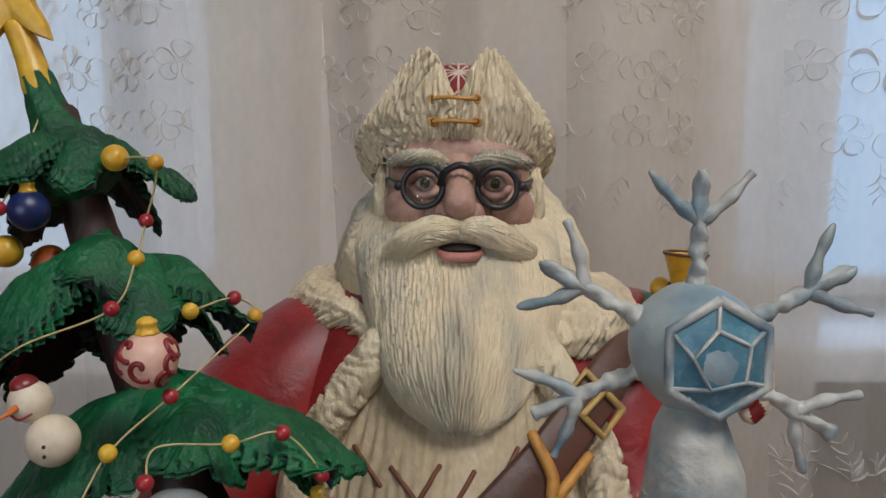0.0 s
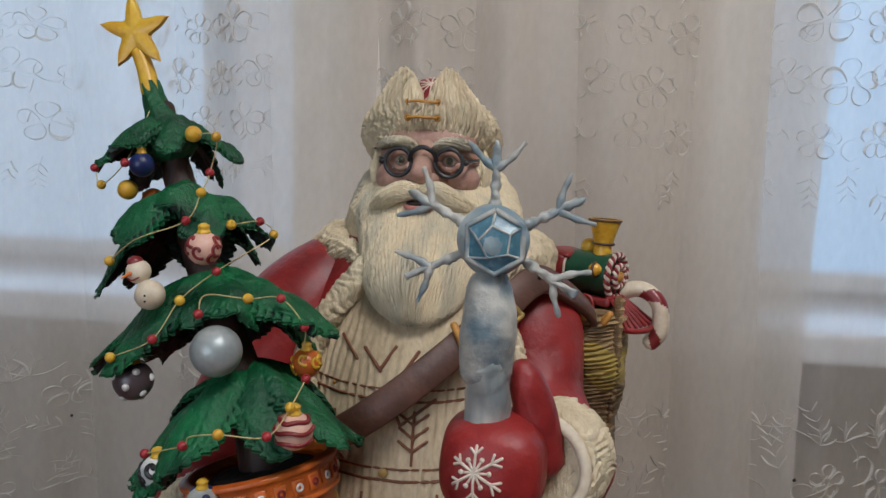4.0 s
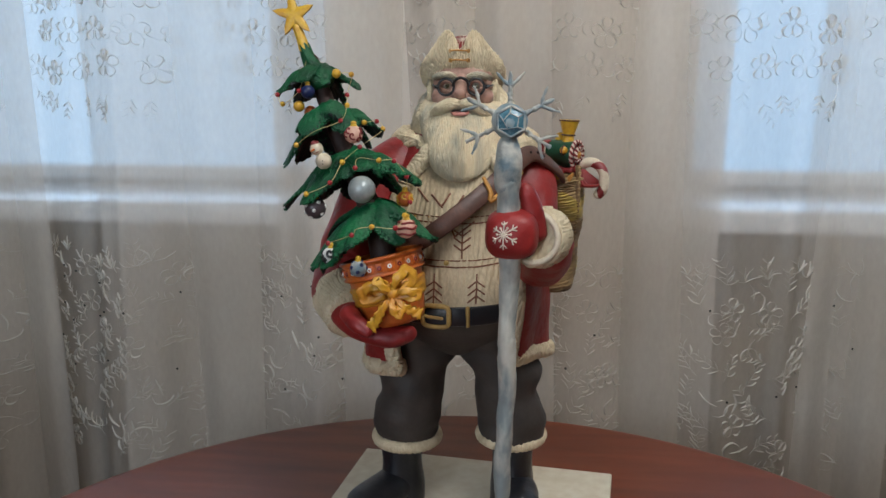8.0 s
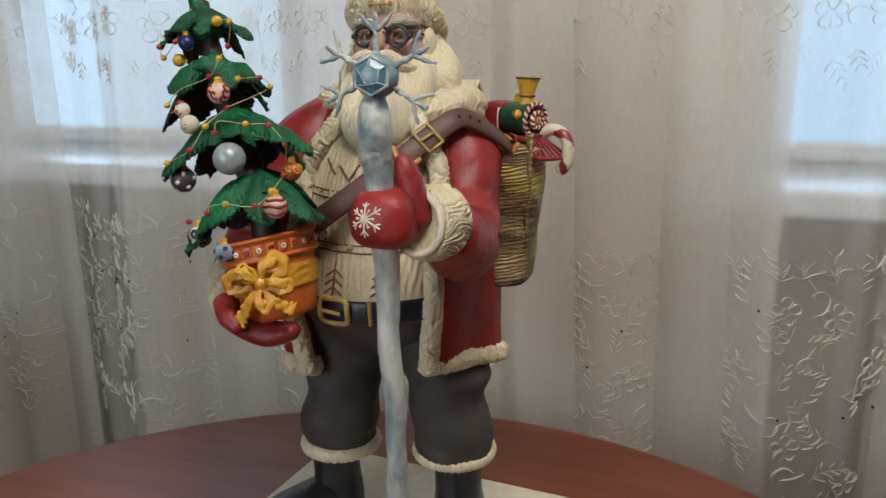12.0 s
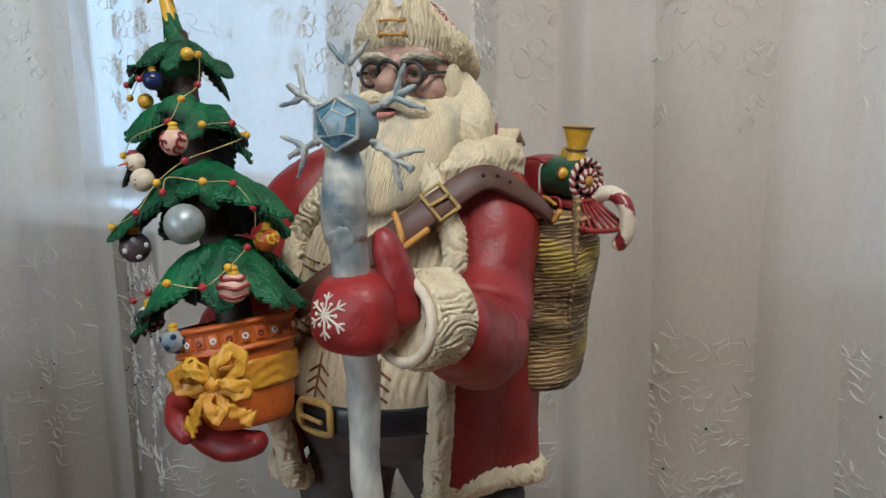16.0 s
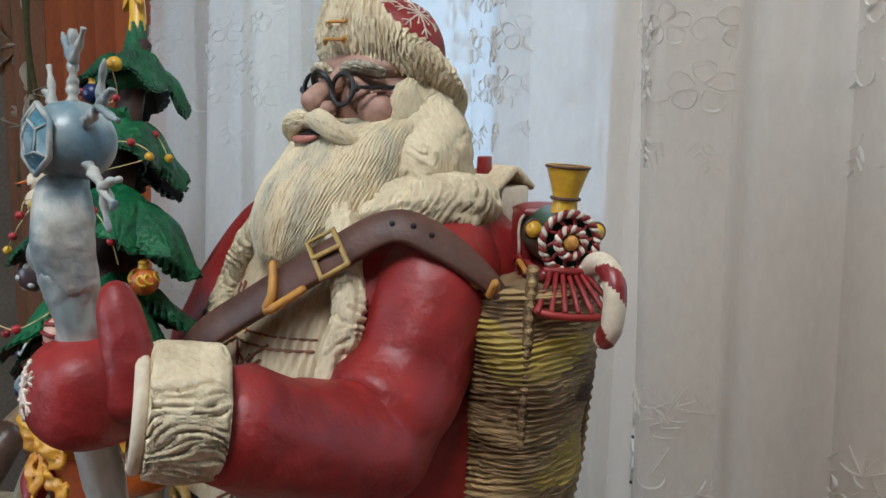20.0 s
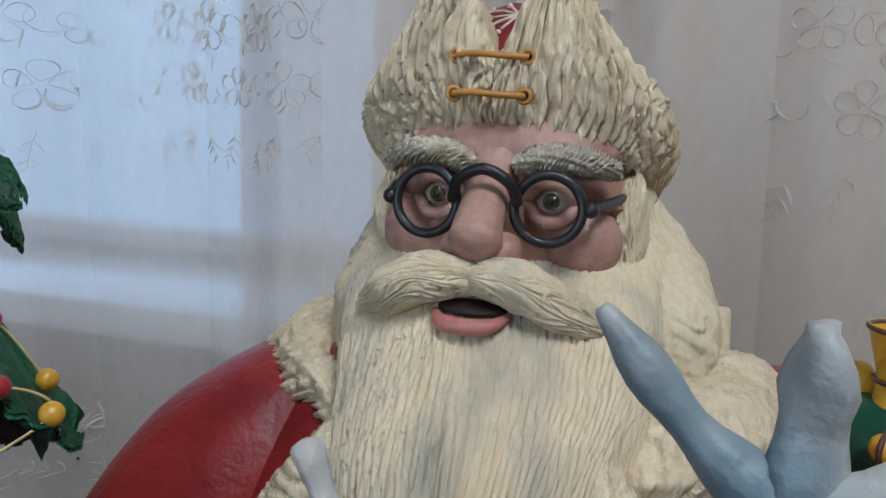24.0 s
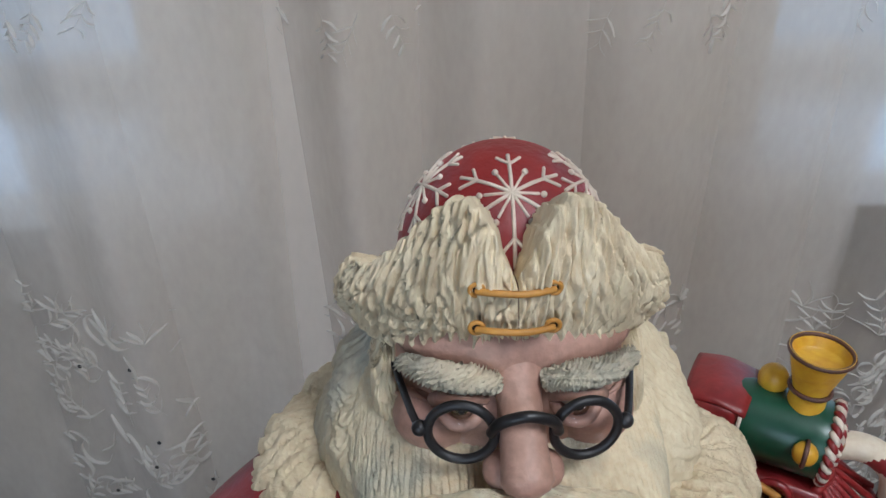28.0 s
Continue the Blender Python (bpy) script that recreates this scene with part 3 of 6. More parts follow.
# assumed radiators, coloured with the same painted shade as the wall
def radiator(x):
    r = thing("radiator", "ribbed radiator under the sill, in the wall's shade colour", "radiator", "radiators", "", (x, 0.99, 0.10))
    for k in range(10):
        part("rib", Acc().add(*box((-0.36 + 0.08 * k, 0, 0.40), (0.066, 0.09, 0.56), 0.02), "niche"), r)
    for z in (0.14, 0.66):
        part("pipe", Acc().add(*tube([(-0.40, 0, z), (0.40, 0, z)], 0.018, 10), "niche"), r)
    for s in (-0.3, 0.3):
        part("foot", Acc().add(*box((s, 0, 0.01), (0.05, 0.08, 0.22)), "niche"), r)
    return r


radiator(-0.78)
radiator(0.95)
# hazy daylight outside
a = Acc().add(*box((0, 4.5, 2.0), (16, 0.1, 7)), "haze")
tagged(part("backdrop", a), "pale hazy winter daylight outside the windows", "backdrop", "", "structure")


# ---- curtains ----
def curtain_y(x, z):
    """Depth of the hanging voile: broad gathers with finer pleats, freer towards the hem."""
    x = np.asarray(x, float)
    k = 0.7 + 0.3 * np.clip((2.0 - z) / 1.6, 0, 1)
    d = 0.044 * np.sin(x * 23 + 1.3 * np.sin(x * 5.1)) + 0.013 * np.sin(x * 47 + 2.0 * np.sin(x * 7.7 + 1)) + 0.003 * np.sin(x * 95 + 3 * np.sin(x * 11))
    flat = 0.75 + 0.25 * np.clip((np.abs(x - 0.16) - 0.12) / 0.35, 0, 1)
    flat = flat * (1 + 0.45 * np.clip((np.abs(x) - 0.40) / 0.2, 0, 1))
    return 0.825 + d * k * flat + 0.012 * np.sin(x * 3 + z * 2)


def sway(x, z):
    """Sideways drift of the hanging cloth, growing towards the hem."""
    return 0.012 * np.sin(z * 3.1 + x * 4) * (2.5 - z) / 2.47


def voile(name, x0, x1, z0, z1, off, nu, label):
    def g(U, W):
        X = x0 + (x1 - x0) * U
        Z = z0 + (z1 - z0) * W
        X2 = X + sway(X, Z)
        return X2, curtain_y(X, Z) + off, Z
    V, F = surf(g, nu, 40, False, False)
    return tagged(part(name, Acc().add(V, F, "voile")), label, "curtain", "voile curtains")


voile("voile_curtain", -1.33, 0.045, 0.03, 2.50, 0.0, 520, "white embroidered voile curtain hanging over the window")
voile("voile_curtain", 0.02, 2.1, 0.03, 2.50, -0.012, 620, "white embroidered voile curtain hanging beside the pier")
# further widths of voile, lapped behind the first
def lapped(x0, x1, depth, phase, lean, label, key="voile"):
    def g(U, W):
        X = x0 + (x1 - x0) * U
        Z = 0.03 + 2.47 * W
        edge = lean * (W - 0.5) * (1.3 * U - 0.3) + 0.02 * np.sin(Z * 2.3 + phase) * (1 - W)
        return X + edge, 0.4225 + 0.5 * curtain_y(X * 1.13 + phase, Z) + depth, Z
    V, F = surf(g, int(420 * (x1 - x0)) + 12, 40, False, False)
    tagged(part("voile_curtain", Acc().add(V, F, key)), label, "curtain", "voile curtains")


lapped(-1.33, -0.778, 0.0, 0.2, 0.0, "plain white voile lapped behind the embroidered one near the drape")
lapped(-0.668, 0.41, 0.0, 0.7, 0.02, "wide second layer of white voile across the pier")
lapped(-0.345, 0.43, 0.022, 1.6, 0.03, "third, closer-woven layer of white voile gathered at the pier", "voile_dense")
lapped(0.56, 0.72, 0.0, 2.4, 0.03, "narrow lapped fold of white voile over the sill")
lapped(1.05, 2.1, 0.0, 3.1, 0.0, "plain white voile lapped behind the embroidered one")
tagged(part("curtain_rod", Acc().add(*tube([(-2.3, 0.83, 2.515), (2.2, 0.83, 2.515)], 0.014, 14), "pvc")), "white curtain rod along the ceiling above the windows", "curtain rod")
for x in (-1.5, 0.0, 1.5):
    tagged(part("rod_bracket", Acc().add(*box((x, 0.83, 2.563), (0.03, 0.03, 0.075), 0.004), "pvc")), "white bracket holding the curtain rod to the ceiling", "bracket", "rod brackets")

# raised embroidery on the voile
rng = np.random.RandomState(4)
emb = Acc()


def stroke(x, z, pts, w, even=False, n=9):
    """A raised line of thread on the cloth; even: of one width, else a leaf that tapers."""
    P = []
    for dx, dz in spline(np.array(pts), n):
        xx, zz = x + dx, z + dz
        P.append((xx + sway(xx, zz), float(curtain_y(xx, zz)) - (0.0012 if xx < 0.03 else 0.0132), zz))
    prof = w * (np.ones(n) if even else np.sin(np.linspace(0.15, np.pi - 0.2, n)) ** 0.8)
    emb.add(*tube(P, prof, 6, None, None, 0.10, False), "thread_white")


def turn(c, t, u, v):
    return (u * c - v * t, u * t + v * c)


def flower(x, z, s):
    """Five open petals round a ring, a wide stroke down one side of each."""
    for k in range(5):
        a = k * np.pi * 0.4 + 0.3 + rng.uniform(-0.12, 0.12)
        c, t, o = np.cos(a), np.sin(a), 0.36 * s
        for sg, wd in ((1, 0.075), (-1, 0.15)):
            stroke(x, z, [turn(c, t, 0.16 * s, 0), turn(c, t, 0.45 * s, sg * o * 0.75), turn(c, t, 0.75 * s, sg * o), turn(c, t, 0.97 * s, sg * o * 0.62), turn(c, t, 1.03 * s, 0)], wd * s + 0.0007, False, 12)


def curl(x, z, s, a0):
    stroke(x, z, [(s * q * np.cos(a0 + k * 0.95), s * q * np.sin(a0 + k * 0.95)) for k, q in enumerate((1.0, 1.0, 0.95, 0.8, 0.5))], 0.16 * s, False, 12)


def leaf(x, z, a, ln, wd):
    b = rng.uniform(-0.18, 0.18)
    c, t = np.cos(a), np.sin(a)
    stroke(x, z, [(0, 0), turn(c, t, 0.5 * ln, b * ln), turn(c, t, ln, 0)], wd, False, 7)


def sprig(x, z, s, a0, n=5):
    """Paired leaves along a bowed stem."""
    bow = rng.uniform(-0.7, 0.7)
    px, pz = 0.0, 0.0
    pts = [(0, 0)]
    for k in range(n):
        a = a0 + bow * k / n
        px, pz = px + s * 0.34 * np.cos(a), pz + s * 0.34 * np.sin(a)
        pts.append((px, pz))
        q = 1 - 0.10 * k
        leaf(x + px, z + pz, a + rng.uniform(0.6, 0.95), s * 0.52 * q, s * 0.105 * q)
        leaf(x + px, z + pz, a - rng.uniform(0.6, 0.95), s * 0.52 * q, s * 0.105 * q)
    stroke(x, z, pts, 0.0006, True, 8)


for i, x in enumerate(np.arange(-1.27, 1.2, 0.066)):
    for j, z in enumerate(np.arange(1.300, 1.76, 0.060)):
        xx, zz = x + 0.033 * (j % 2) + rng.uniform(-0.008, 0.008), z + rng.uniform(-0.008, 0.008)
        flower(xx, zz, rng.uniform(0.018, 0.026))
        for k in range(3):
            leaf(xx + rng.uniform(-0.033, 0.033), zz + rng.uniform(-0.03, 0.03), rng.uniform(0.3, 2.8), rng.uniform(0.010, 0.018), rng.uniform(0.0014, 0.0024))
        curl(xx + 0.033, zz + rng.uniform(-0.01, 0.01), rng.uniform(0.011, 0.015), rng.uniform(0.6, 2.4))
        curl(xx + 0.020, zz + 0.050, rng.uniform(0.007, 0.010), rng.uniform(0, 6.28))
    # hanging leaf sprays under the flowers
    for k in range(2):
        sprig(x + 0.033 * k + rng.uniform(-0.008, 0.008), 1.258 + rng.uniform(-0.010, 0.014), rng.uniform(0.024, 0.030), -np.pi / 2 + rng.uniform(-0.5, 0.5), 3 if k else 4)
for x in np.arange(-1.27, 1.2, 0.040):
    # upright three-leaved crowns along the upper edge of the lower border
    xx, zz = x + rng.uniform(-0.012, 0.012), 0.965 + rng.uniform(-0.012, 0.010)
    for a in (0.35, 0.95, 1.57, 2.2, 2.8):
        leaf(xx, zz, a + rng.uniform(-0.15, 0.15), rng.uniform(0.020, 0.030), 0.0030)
    for z in np.arange(0.62, 0.95, 0.040):
        xx, zz = x + rng.uniform(-0.02, 0.02), z + rng.uniform(-0.015, 0.015)
        u = rng.rand()
        if u < 0.55:
            sprig(xx, zz, rng.uniform(0.028, 0.040), rng.uniform(0.2, 2.9), 4)
        elif u < 0.85:
            curl(xx, zz, rng.uniform(0.014, 0.022), rng.uniform(0, 6.28))
            leaf(xx, zz, rng.uniform(0, 3.1), 0.035, 0.004)
        else:
            flower(xx, zz, 0.020)
tagged(part("curtain_embroidery", emb), "raised white thread flowers and sprigs on the voile", "embroidery", "", "stuff")
# small dark sequins
seq = Acc()
for k in range(70):
    x, z = rng.uniform(-1.1, 1.1), rng.uniform(0.72, 0.95)
    seq.add(*ball((x + sway(x, z), float(curtain_y(x, z)) - (0.004 if x < 0.03 else 0.016), z), (0.0022, 0.001, 0.0022), 8, 6), "black")
tagged(part("curtain_sequins", seq), "tiny dark sequins scattered over the voile", "sequins", "", "stuff")


def pleat(x, z):
    u = (x + 2.39) / 1.14
    return 0.80 + 0.045 * np.sin(u * 55 + np.sin(u * 9)) * (1.0 - 0.25 * (z - 0.03) / 2.47)


def drape(name, x0, x1, nu, key, label):
    def g(U, W):
        X, Z = x0 + (x1 - x0) * U, 0.03 + 2.47 * W
        return X, pleat(X, Z), Z
    V, F = surf(g, nu, 24, False, False)
    V2 = V.copy()
    V2[:, 1] += 0.003
    return tagged(part(name, Acc().add(V, F, key).add(V2, [q[::-1] for q in F], key)), label, "curtain", "heavy drapes")


drape("orange_drape", -1.885, -1.25, 150, "drape", "rust-orange pleated drape beside the voile curtain")
lily_drape = drape("printed_drape", -2.39, -1.89, 120, "lilydrape", "tan drape printed with large cream lilies")


def lily(x, z, s, turn0):
    """Six long petals and a green stem, laid on the pleats."""
    for k in range(6):
        a = turn0 + k * np.pi / 3
        P = []
        for q in (0.06, 0.3, 0.6, 0.85, 1.0):
            b = a + 0.25 * q * (1 if k % 2 else -1)
            px, pz = x + s * q * np.cos(b), z + s * q * np.sin(b)
            P.append((px, float(pleat(px, pz)) - 0.005, pz))
        part("petal", Acc().add(*tube(P, s * np.array([0.05, 0.17, 0.24, 0.15, 0.02]), 10, 14, None, 0.12, False), "cream"), lily_drape, "cream lily petal")
    P = [(x + dx, float(pleat(x + dx, z + dz)) - 0.004, z + dz) for dx, dz in ((0.0, -0.02), (0.02, -0.2), (0.01, -0.45), (0.03, -0.7))]
    part("stem", Acc().add(*tube(P, 0.008, 8, 16, None, 0.3, False), "stemgreen"), lily_drape, "dull green printed stem")


for x, z, s_, q in ((-2.27, 1.46, 0.10, 0.2), (-2.03, 1.32, 0.09, 0.6), (-2.24, 1.22, 0.08, 0.9), (-2.05, 1.60, 0.08, 0.4), (-2.22, 1.75, 0.09, 0.1), (-2.04, 1.92, 0.08, 0.7)):
    lily(x, z, s_, q)


# ---- ceiling lamp, added out of view to carry the fill light ----
cl = thing("added_ceiling_lamp", "assumed round ceiling lamp, added out of view as fill light", "lamp", "", "", (0.50, -0.35, 2.6))
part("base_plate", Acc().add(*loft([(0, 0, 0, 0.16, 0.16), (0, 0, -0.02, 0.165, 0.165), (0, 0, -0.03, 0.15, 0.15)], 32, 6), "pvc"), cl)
part("shade", Acc().add(*loft([(0, 0, -0.03, 0.20, 0.20), (0, 0, -0.06, 0.24, 0.24), (0, 0, -0.10, 0.20, 0.20), (0, 0, -0.12, 0.08, 0.08), (0, 0, -0.122, 0.01, 0.01)], 40, 16), "lampglow"), cl, "glowing glass shade of the added lamp")


# ---- chair beside the drape ----
def chair(m):
    c = thing("dining_chair", "dark wooden chair with a rounded beige patterned backrest", "chair")
    c.matrix_world = m
    for sx in (-1, 1):
        for y in (-0.20, 0.20):
            part("leg", Acc().add(*tube([(sx * 0.20, y, 0.0), (sx * 0.19, y * 0.97, 0.43)], [0.016, 0.024], 10), "chairwood"), c)
    part("seat_frame", Acc().add(*box((0, 0, 0.43), (0.46, 0.46, 0.05), 0.01), "chairwood"), c)
    part("seat", Acc().add(*loft([(0, 0, 0.45, 0.20, 0.20), (0, 0, 0.48, 0.215, 0.215), (0, 0, 0.51, 0.17, 0.17), (0, 0, 0.512, 0.02, 0.02)], 40, 14, None, 5), "chaircloth"), c, "beige padded seat")
    P = [(-0.18, 0.22, 0.42), (-0.20, 0.24, 0.62), (-0.17, 0.26, 0.775), (0, 0.27, 0.845), (0.17, 0.26, 0.775), (0.20, 0.24, 0.62), (0.18, 0.22, 0.42)]
    part("back_frame", Acc().add(*tube(P, 0.024, 12, 40), "tan"), c, "tan rattan back frame")
    for i in (1, 2, 4, 5):
        q = np.array(P[i])
        d = (np.array(P[i + 1]) - np.array(P[i - 1])) / 8
        part("binding", Acc().add(*tube([q - d, q, q + d], 0.0262, 14, 8), "chairwood"), c, "dark brown binding")
    b = part("backrest", Acc().add(*ball((0, 0.250, 0.635), (0.145, 0.028, 0.150), 32, 18), "chaircloth"), c, "beige oval backrest pad")
    for g_ in (-1, 1):
        for k in range(-4, 5):
            P = []
            for q in np.linspace(-1, 1, 21):
                x_, z_ = q * 0.145 + k * 0.036, g_ * q * 0.145
                e = 1 - (x_ / 0.145) ** 2 - (z_ / 0.15) ** 2
                if e > 0.06:
                    P.append((x_, 0.250 + 0.0285 * math.sqrt(e), 0.635 + z_))
            if len(P) > 3:
                part("cord", Acc().add(*tube(P, 0.0022, 6), "tan"), b, "woven lattice cord")
    cr = Acc()
    for s in (-1, 1):
        for k in range(3):
            cr.add(*torus((s * (0.02 + 0.035 * k), 0.258, 0.802 - 0.010 * k), 0.016, 0.004, 8, 18, Matrix.Rotation(radians(90), 4, "X")), "tan")
    part("crest", cr, c, "carved wooden scroll crest")
    return c


chair(pose(-1.14, 0.37, 0, 0, 0, -60))


# ---- table ----
tb = thing("round_table", "round varnished cherry-brown wooden table", "table", "", "", (0.030, 0.060, 0.0))
part("tabletop", Acc().add(*loft([(0, 0, 0.727, 0.595, 0.595), (0, 0, 0.731, 0.613, 0.613), (0, 0, 0.742, 0.620, 0.620), (0, 0, 0.755, 0.615, 0.615), (0, 0, 0.7595, 0.607, 0.607), (0, 0, 0.760, 0.595, 0.595)], 144, 24), "table"), tb, "glossy reddish wooden top", 40)
part("apron", Acc().add(*loft([(0, 0, 0.64, 0.45, 0.45), (0, 0, 0.728, 0.45, 0.45)], 64, 3), "table"), tb, "", 40)
for k in range(4):
    q = radians(45 + 90 * k)
    part("leg", Acc().add(*tube([(0.47 * math.cos(q), 0.47 * math.sin(q), 0.0), (0.40 * math.cos(q), 0.40 * math.sin(q), 0.66)], [0.018, 0.03], 14, 8), "table"), tb)

# the plinth board
pb = Acc().add(*box((0, 0, 0.010), (0.335, 0.245, 0.0195), 0.0015), "plinth")
V = pb.v[0]
po = part("plinth_board", pb)
for p in po.data.polygons:
    p.use_smooth = False
po.matrix_world = pose(0.024, 0.356, 0.7605, 0, 0, -7.2)
tagged(po, "white painted rectangular board under the clay figure", "board")


# ---- the clay figure: one plain mesh ----
fg = Acc()
# boots
for cx, tx, ty, hy in ((-0.057, -0.104, 0.291, 0.372), (0.077, 0.092, 0.307, 0.378)):
    fg.add(*loft([(cx, hy, 0.7805, 0.027, 0.03), (cx, hy, 0.80, 0.027, 0.03), (cx, hy, 0.83, 0.024, 0.026), (cx, hy, 0.872, 0.027, 0.028)], 28, 14,
                 lambda a, W, X, Y, Z: 0.0012 * wob(X, Y, Z, 90, 3)), "boot")
    P = [(cx, hy + 0.012, 0.799), (cx * 0.6 + tx * 0.4, hy * 0.6 + ty * 0.4, 0.803), (tx * 0.8 + cx * 0.2, ty * 0.8 + hy * 0.2, 0.800), (tx, ty, 0.795)]
    fg.add(*tube(P, [0.024, 0.026, 0.0235, 0.013], 20, 16, lambda U, W: 0.001 * np.sin(W * 16 + U * 6), 0.82), "boot")
# trousers
for s, hx, kx, tx in ((-1, -0.050, -0.042, -0.033), (1, 0.075, 0.069, 0.058)):
    fg.add(*loft([(hx, 0.372, 0.863, 0.030, 0.032), (hx, 0.370, 0.872, 0.038, 0.038), (hx, 0.368, 0.895, 0.041, 0.041), (kx, 0.370, 0.925, 0.036, 0.042), (kx, 0.375, 0.950, 0.040, 0.048), (tx * 0.9 + kx * 0.02, 0.379, 0.972, 0.043, 0.054), (tx * 0.88, 0.380, 0.992, 0.043, 0.058), (tx * 0.85, 0.37, 1.02, 0.043, 0.066)], 36, 36,
                 lambda a, W, X, Y, Z: 0.0026 * wob(X, Y, Z, 60, 5) + 0.0012 * wob(X, Y, Z * 2, 130, 15) + 0.0016 * np.sin(Z * 260 + 2 * np.cos(a)) * np.clip((0.92 - Z) / 0.06, 0, 1)), "trouser")
    fg.add(*torus((hx, 0.371, 0.867 + 0.004 * s), 0.035, 0.0068, 10, 90, None, lambda a, b: 0.0016 * np.abs(np.sin(a * 22 + np.sin(a * 7)))), "fur")
# torso
TORSO = [(0.012, 0.384, 0.972, 0.010, 0.024), (0.012, 0.384, 0.976, 0.034, 0.040), (0.012, 0.382, 0.988, 0.062, 0.056), (0.011, 0.372, 1.012, 0.080, 0.080), (0.011, 0.362, 1.045, 0.085, 0.094), (0.010, 0.372, 1.095, 0.085, 0.086), (0.012, 0.385, 1.15, 0.083, 0.082), (0.015, 0.398, 1.20, 0.072, 0.066), (0.016, 0.40, 1.235, 0.045, 0.042)]
V, F = loft(TORSO, 440, 110, lambda a, W, X, Y, Z: np.where(Z > 1.057, 0.0008 * comb(a / 6.2832, W, 92, 9, 2), 0.001 * wob(X, Y, Z, 50, 8)))
zc = [V[q[0]][2] for q in F]
fg.add(V, F, ["trouser" if z < 1.045 else "shirt" for z in zc])
fg.add(*loft([(0.011, 0.3628, 1.0340, 0.083, 0.092), (0.011, 0.3628, 1.0352, 0.0872, 0.0962), (0.011, 0.3632, 1.0445, 0.0880, 0.0970), (0.011, 0.3640, 1.0535, 0.0872, 0.0962), (0.011, 0.3640, 1.0548, 0.083, 0.092)], 90, 20, lambda a, W, X, Y, Z: 0.0004 * wob(X, Y, Z, 90, 16)), "boot")


def torso_front(x, z, off=0.0):
    """A place on the front of the torso."""
    R = spline(TORSO, 60)
    r = [np.interp(z, R[:, 2], R[:, k]) for k in (0, 1, 3, 4)]
    u = np.clip((x - r[0]) / r[2], -0.98, 0.98)
    return (x, r[1] - r[3] * math.sqrt(1 - u * u) - off, z)


def line(pts, r, key, off=0.0006, n=8):
    fg.add(*tube([torso_front(x, z, off) for x, z in spline(np.array(pts), n)], r, 6), key)


# belt buckle
for c, rr in ((-0.003, 0.0140), ):
    P = []
    for q in np.linspace(0, 2 * np.pi, 33):
        k = (abs(math.cos(q)) ** 5 + abs(math.sin(q)) ** 5) ** -0.2
        P.append(torso_front(c + rr * k * math.cos(q), 1.045 + rr * 0.82 * k * math.sin(q), 0.0052))
    fg.add(*tube(P, 0.0026, 8), "gilt")
    fg.add(*tube([torso_front(-0.014, 1.045, 0.0058), torso_front(0.004, 1.044, 0.0062)], 0.0018, 8), "gilt")
fg.add(*tube([torso_front(0.030, 1.055, 0.0042), torso_front(0.030, 1.034, 0.0042)], 0.0022, 8), "gilt")
# stitched lines and little trees on the shirt
for z in (1.094, 1.138):
    line([(-0.055, z + 0.002), (-0.02, z), (0.03, z - 0.001), (0.06, z + 0.001)], 0.0009, "stitch")
    line([(-0.055, z + 0.008), (-0.02, z + 0.006), (0.03, z + 0.0055), (0.06, z + 0.007)], 0.0007, "stitch")
for x, z, h in ((-0.006, 1.058, 0.028), (0.038, 1.058, 0.028), (0.022, 1.102, 0.030), (-0.028, 1.102, 0.026)):
    line([(x, z), (x, z + h)], 0.0009, "stitch")
    for k in range(3):
        zz = z + h * (0.25 + 0.25 * k)
        for s in (-1, 1):
            line([(x, zz), (x + s * 0.0085, zz - 0.006 if h < 0.029 else zz + 0.006)], 0.0009, "stitch", 0.0006, 4)
for x, z in ((-0.028, 1.170), (-0.012, 1.165), (0.022, 1.165), (0.04, 1.172), (0.008, 1.167)):
    line([(x, z), (x + (0.012 if x < 0 else -0.008), z - 0.012)], 0.0011, "stitch", 0.0006, 4)
for x0, z0, x1, z1 in ((-0.02, 1.125, 0.005, 1.138), (0.008, 1.137, 0.014, 1.124), (0.014, 1.124, 0.034, 1.139)):
    line([(x0, z0), (x1, z1)], 0.0010, "stitch", 0.0006, 5)
fg.add(*ball(torso_front(0.006, 1.0975, 0.0012), (0.003, 0.002, 0.003), 14, 8), "gilt")
for x in (-0.03, -0.014, 0.012, 0.028):
    fg.add(*ball(torso_front(x, 1.1425, 0.0002), (0.0012, 0.001, 0.0012), 8, 6), "ochre")

# coat: a thick shell, open in front
COAT = [(0.007, 0.388, 0.975, 0.105, 0.101), (0.007, 0.386, 1.00, 0.106, 0.104), (0.010, 0.380, 1.05, 0.106, 0.107), (0.012, 0.384, 1.10, 0.101, 0.103), (0.013, 0.395, 1.15, 0.097, 0.094), (0.015, 0.400, 1.19, 0.088, 0.078), (0.016, 0.402, 1.225, 0.060, 0.055)]
CR = spline(COAT, 70)


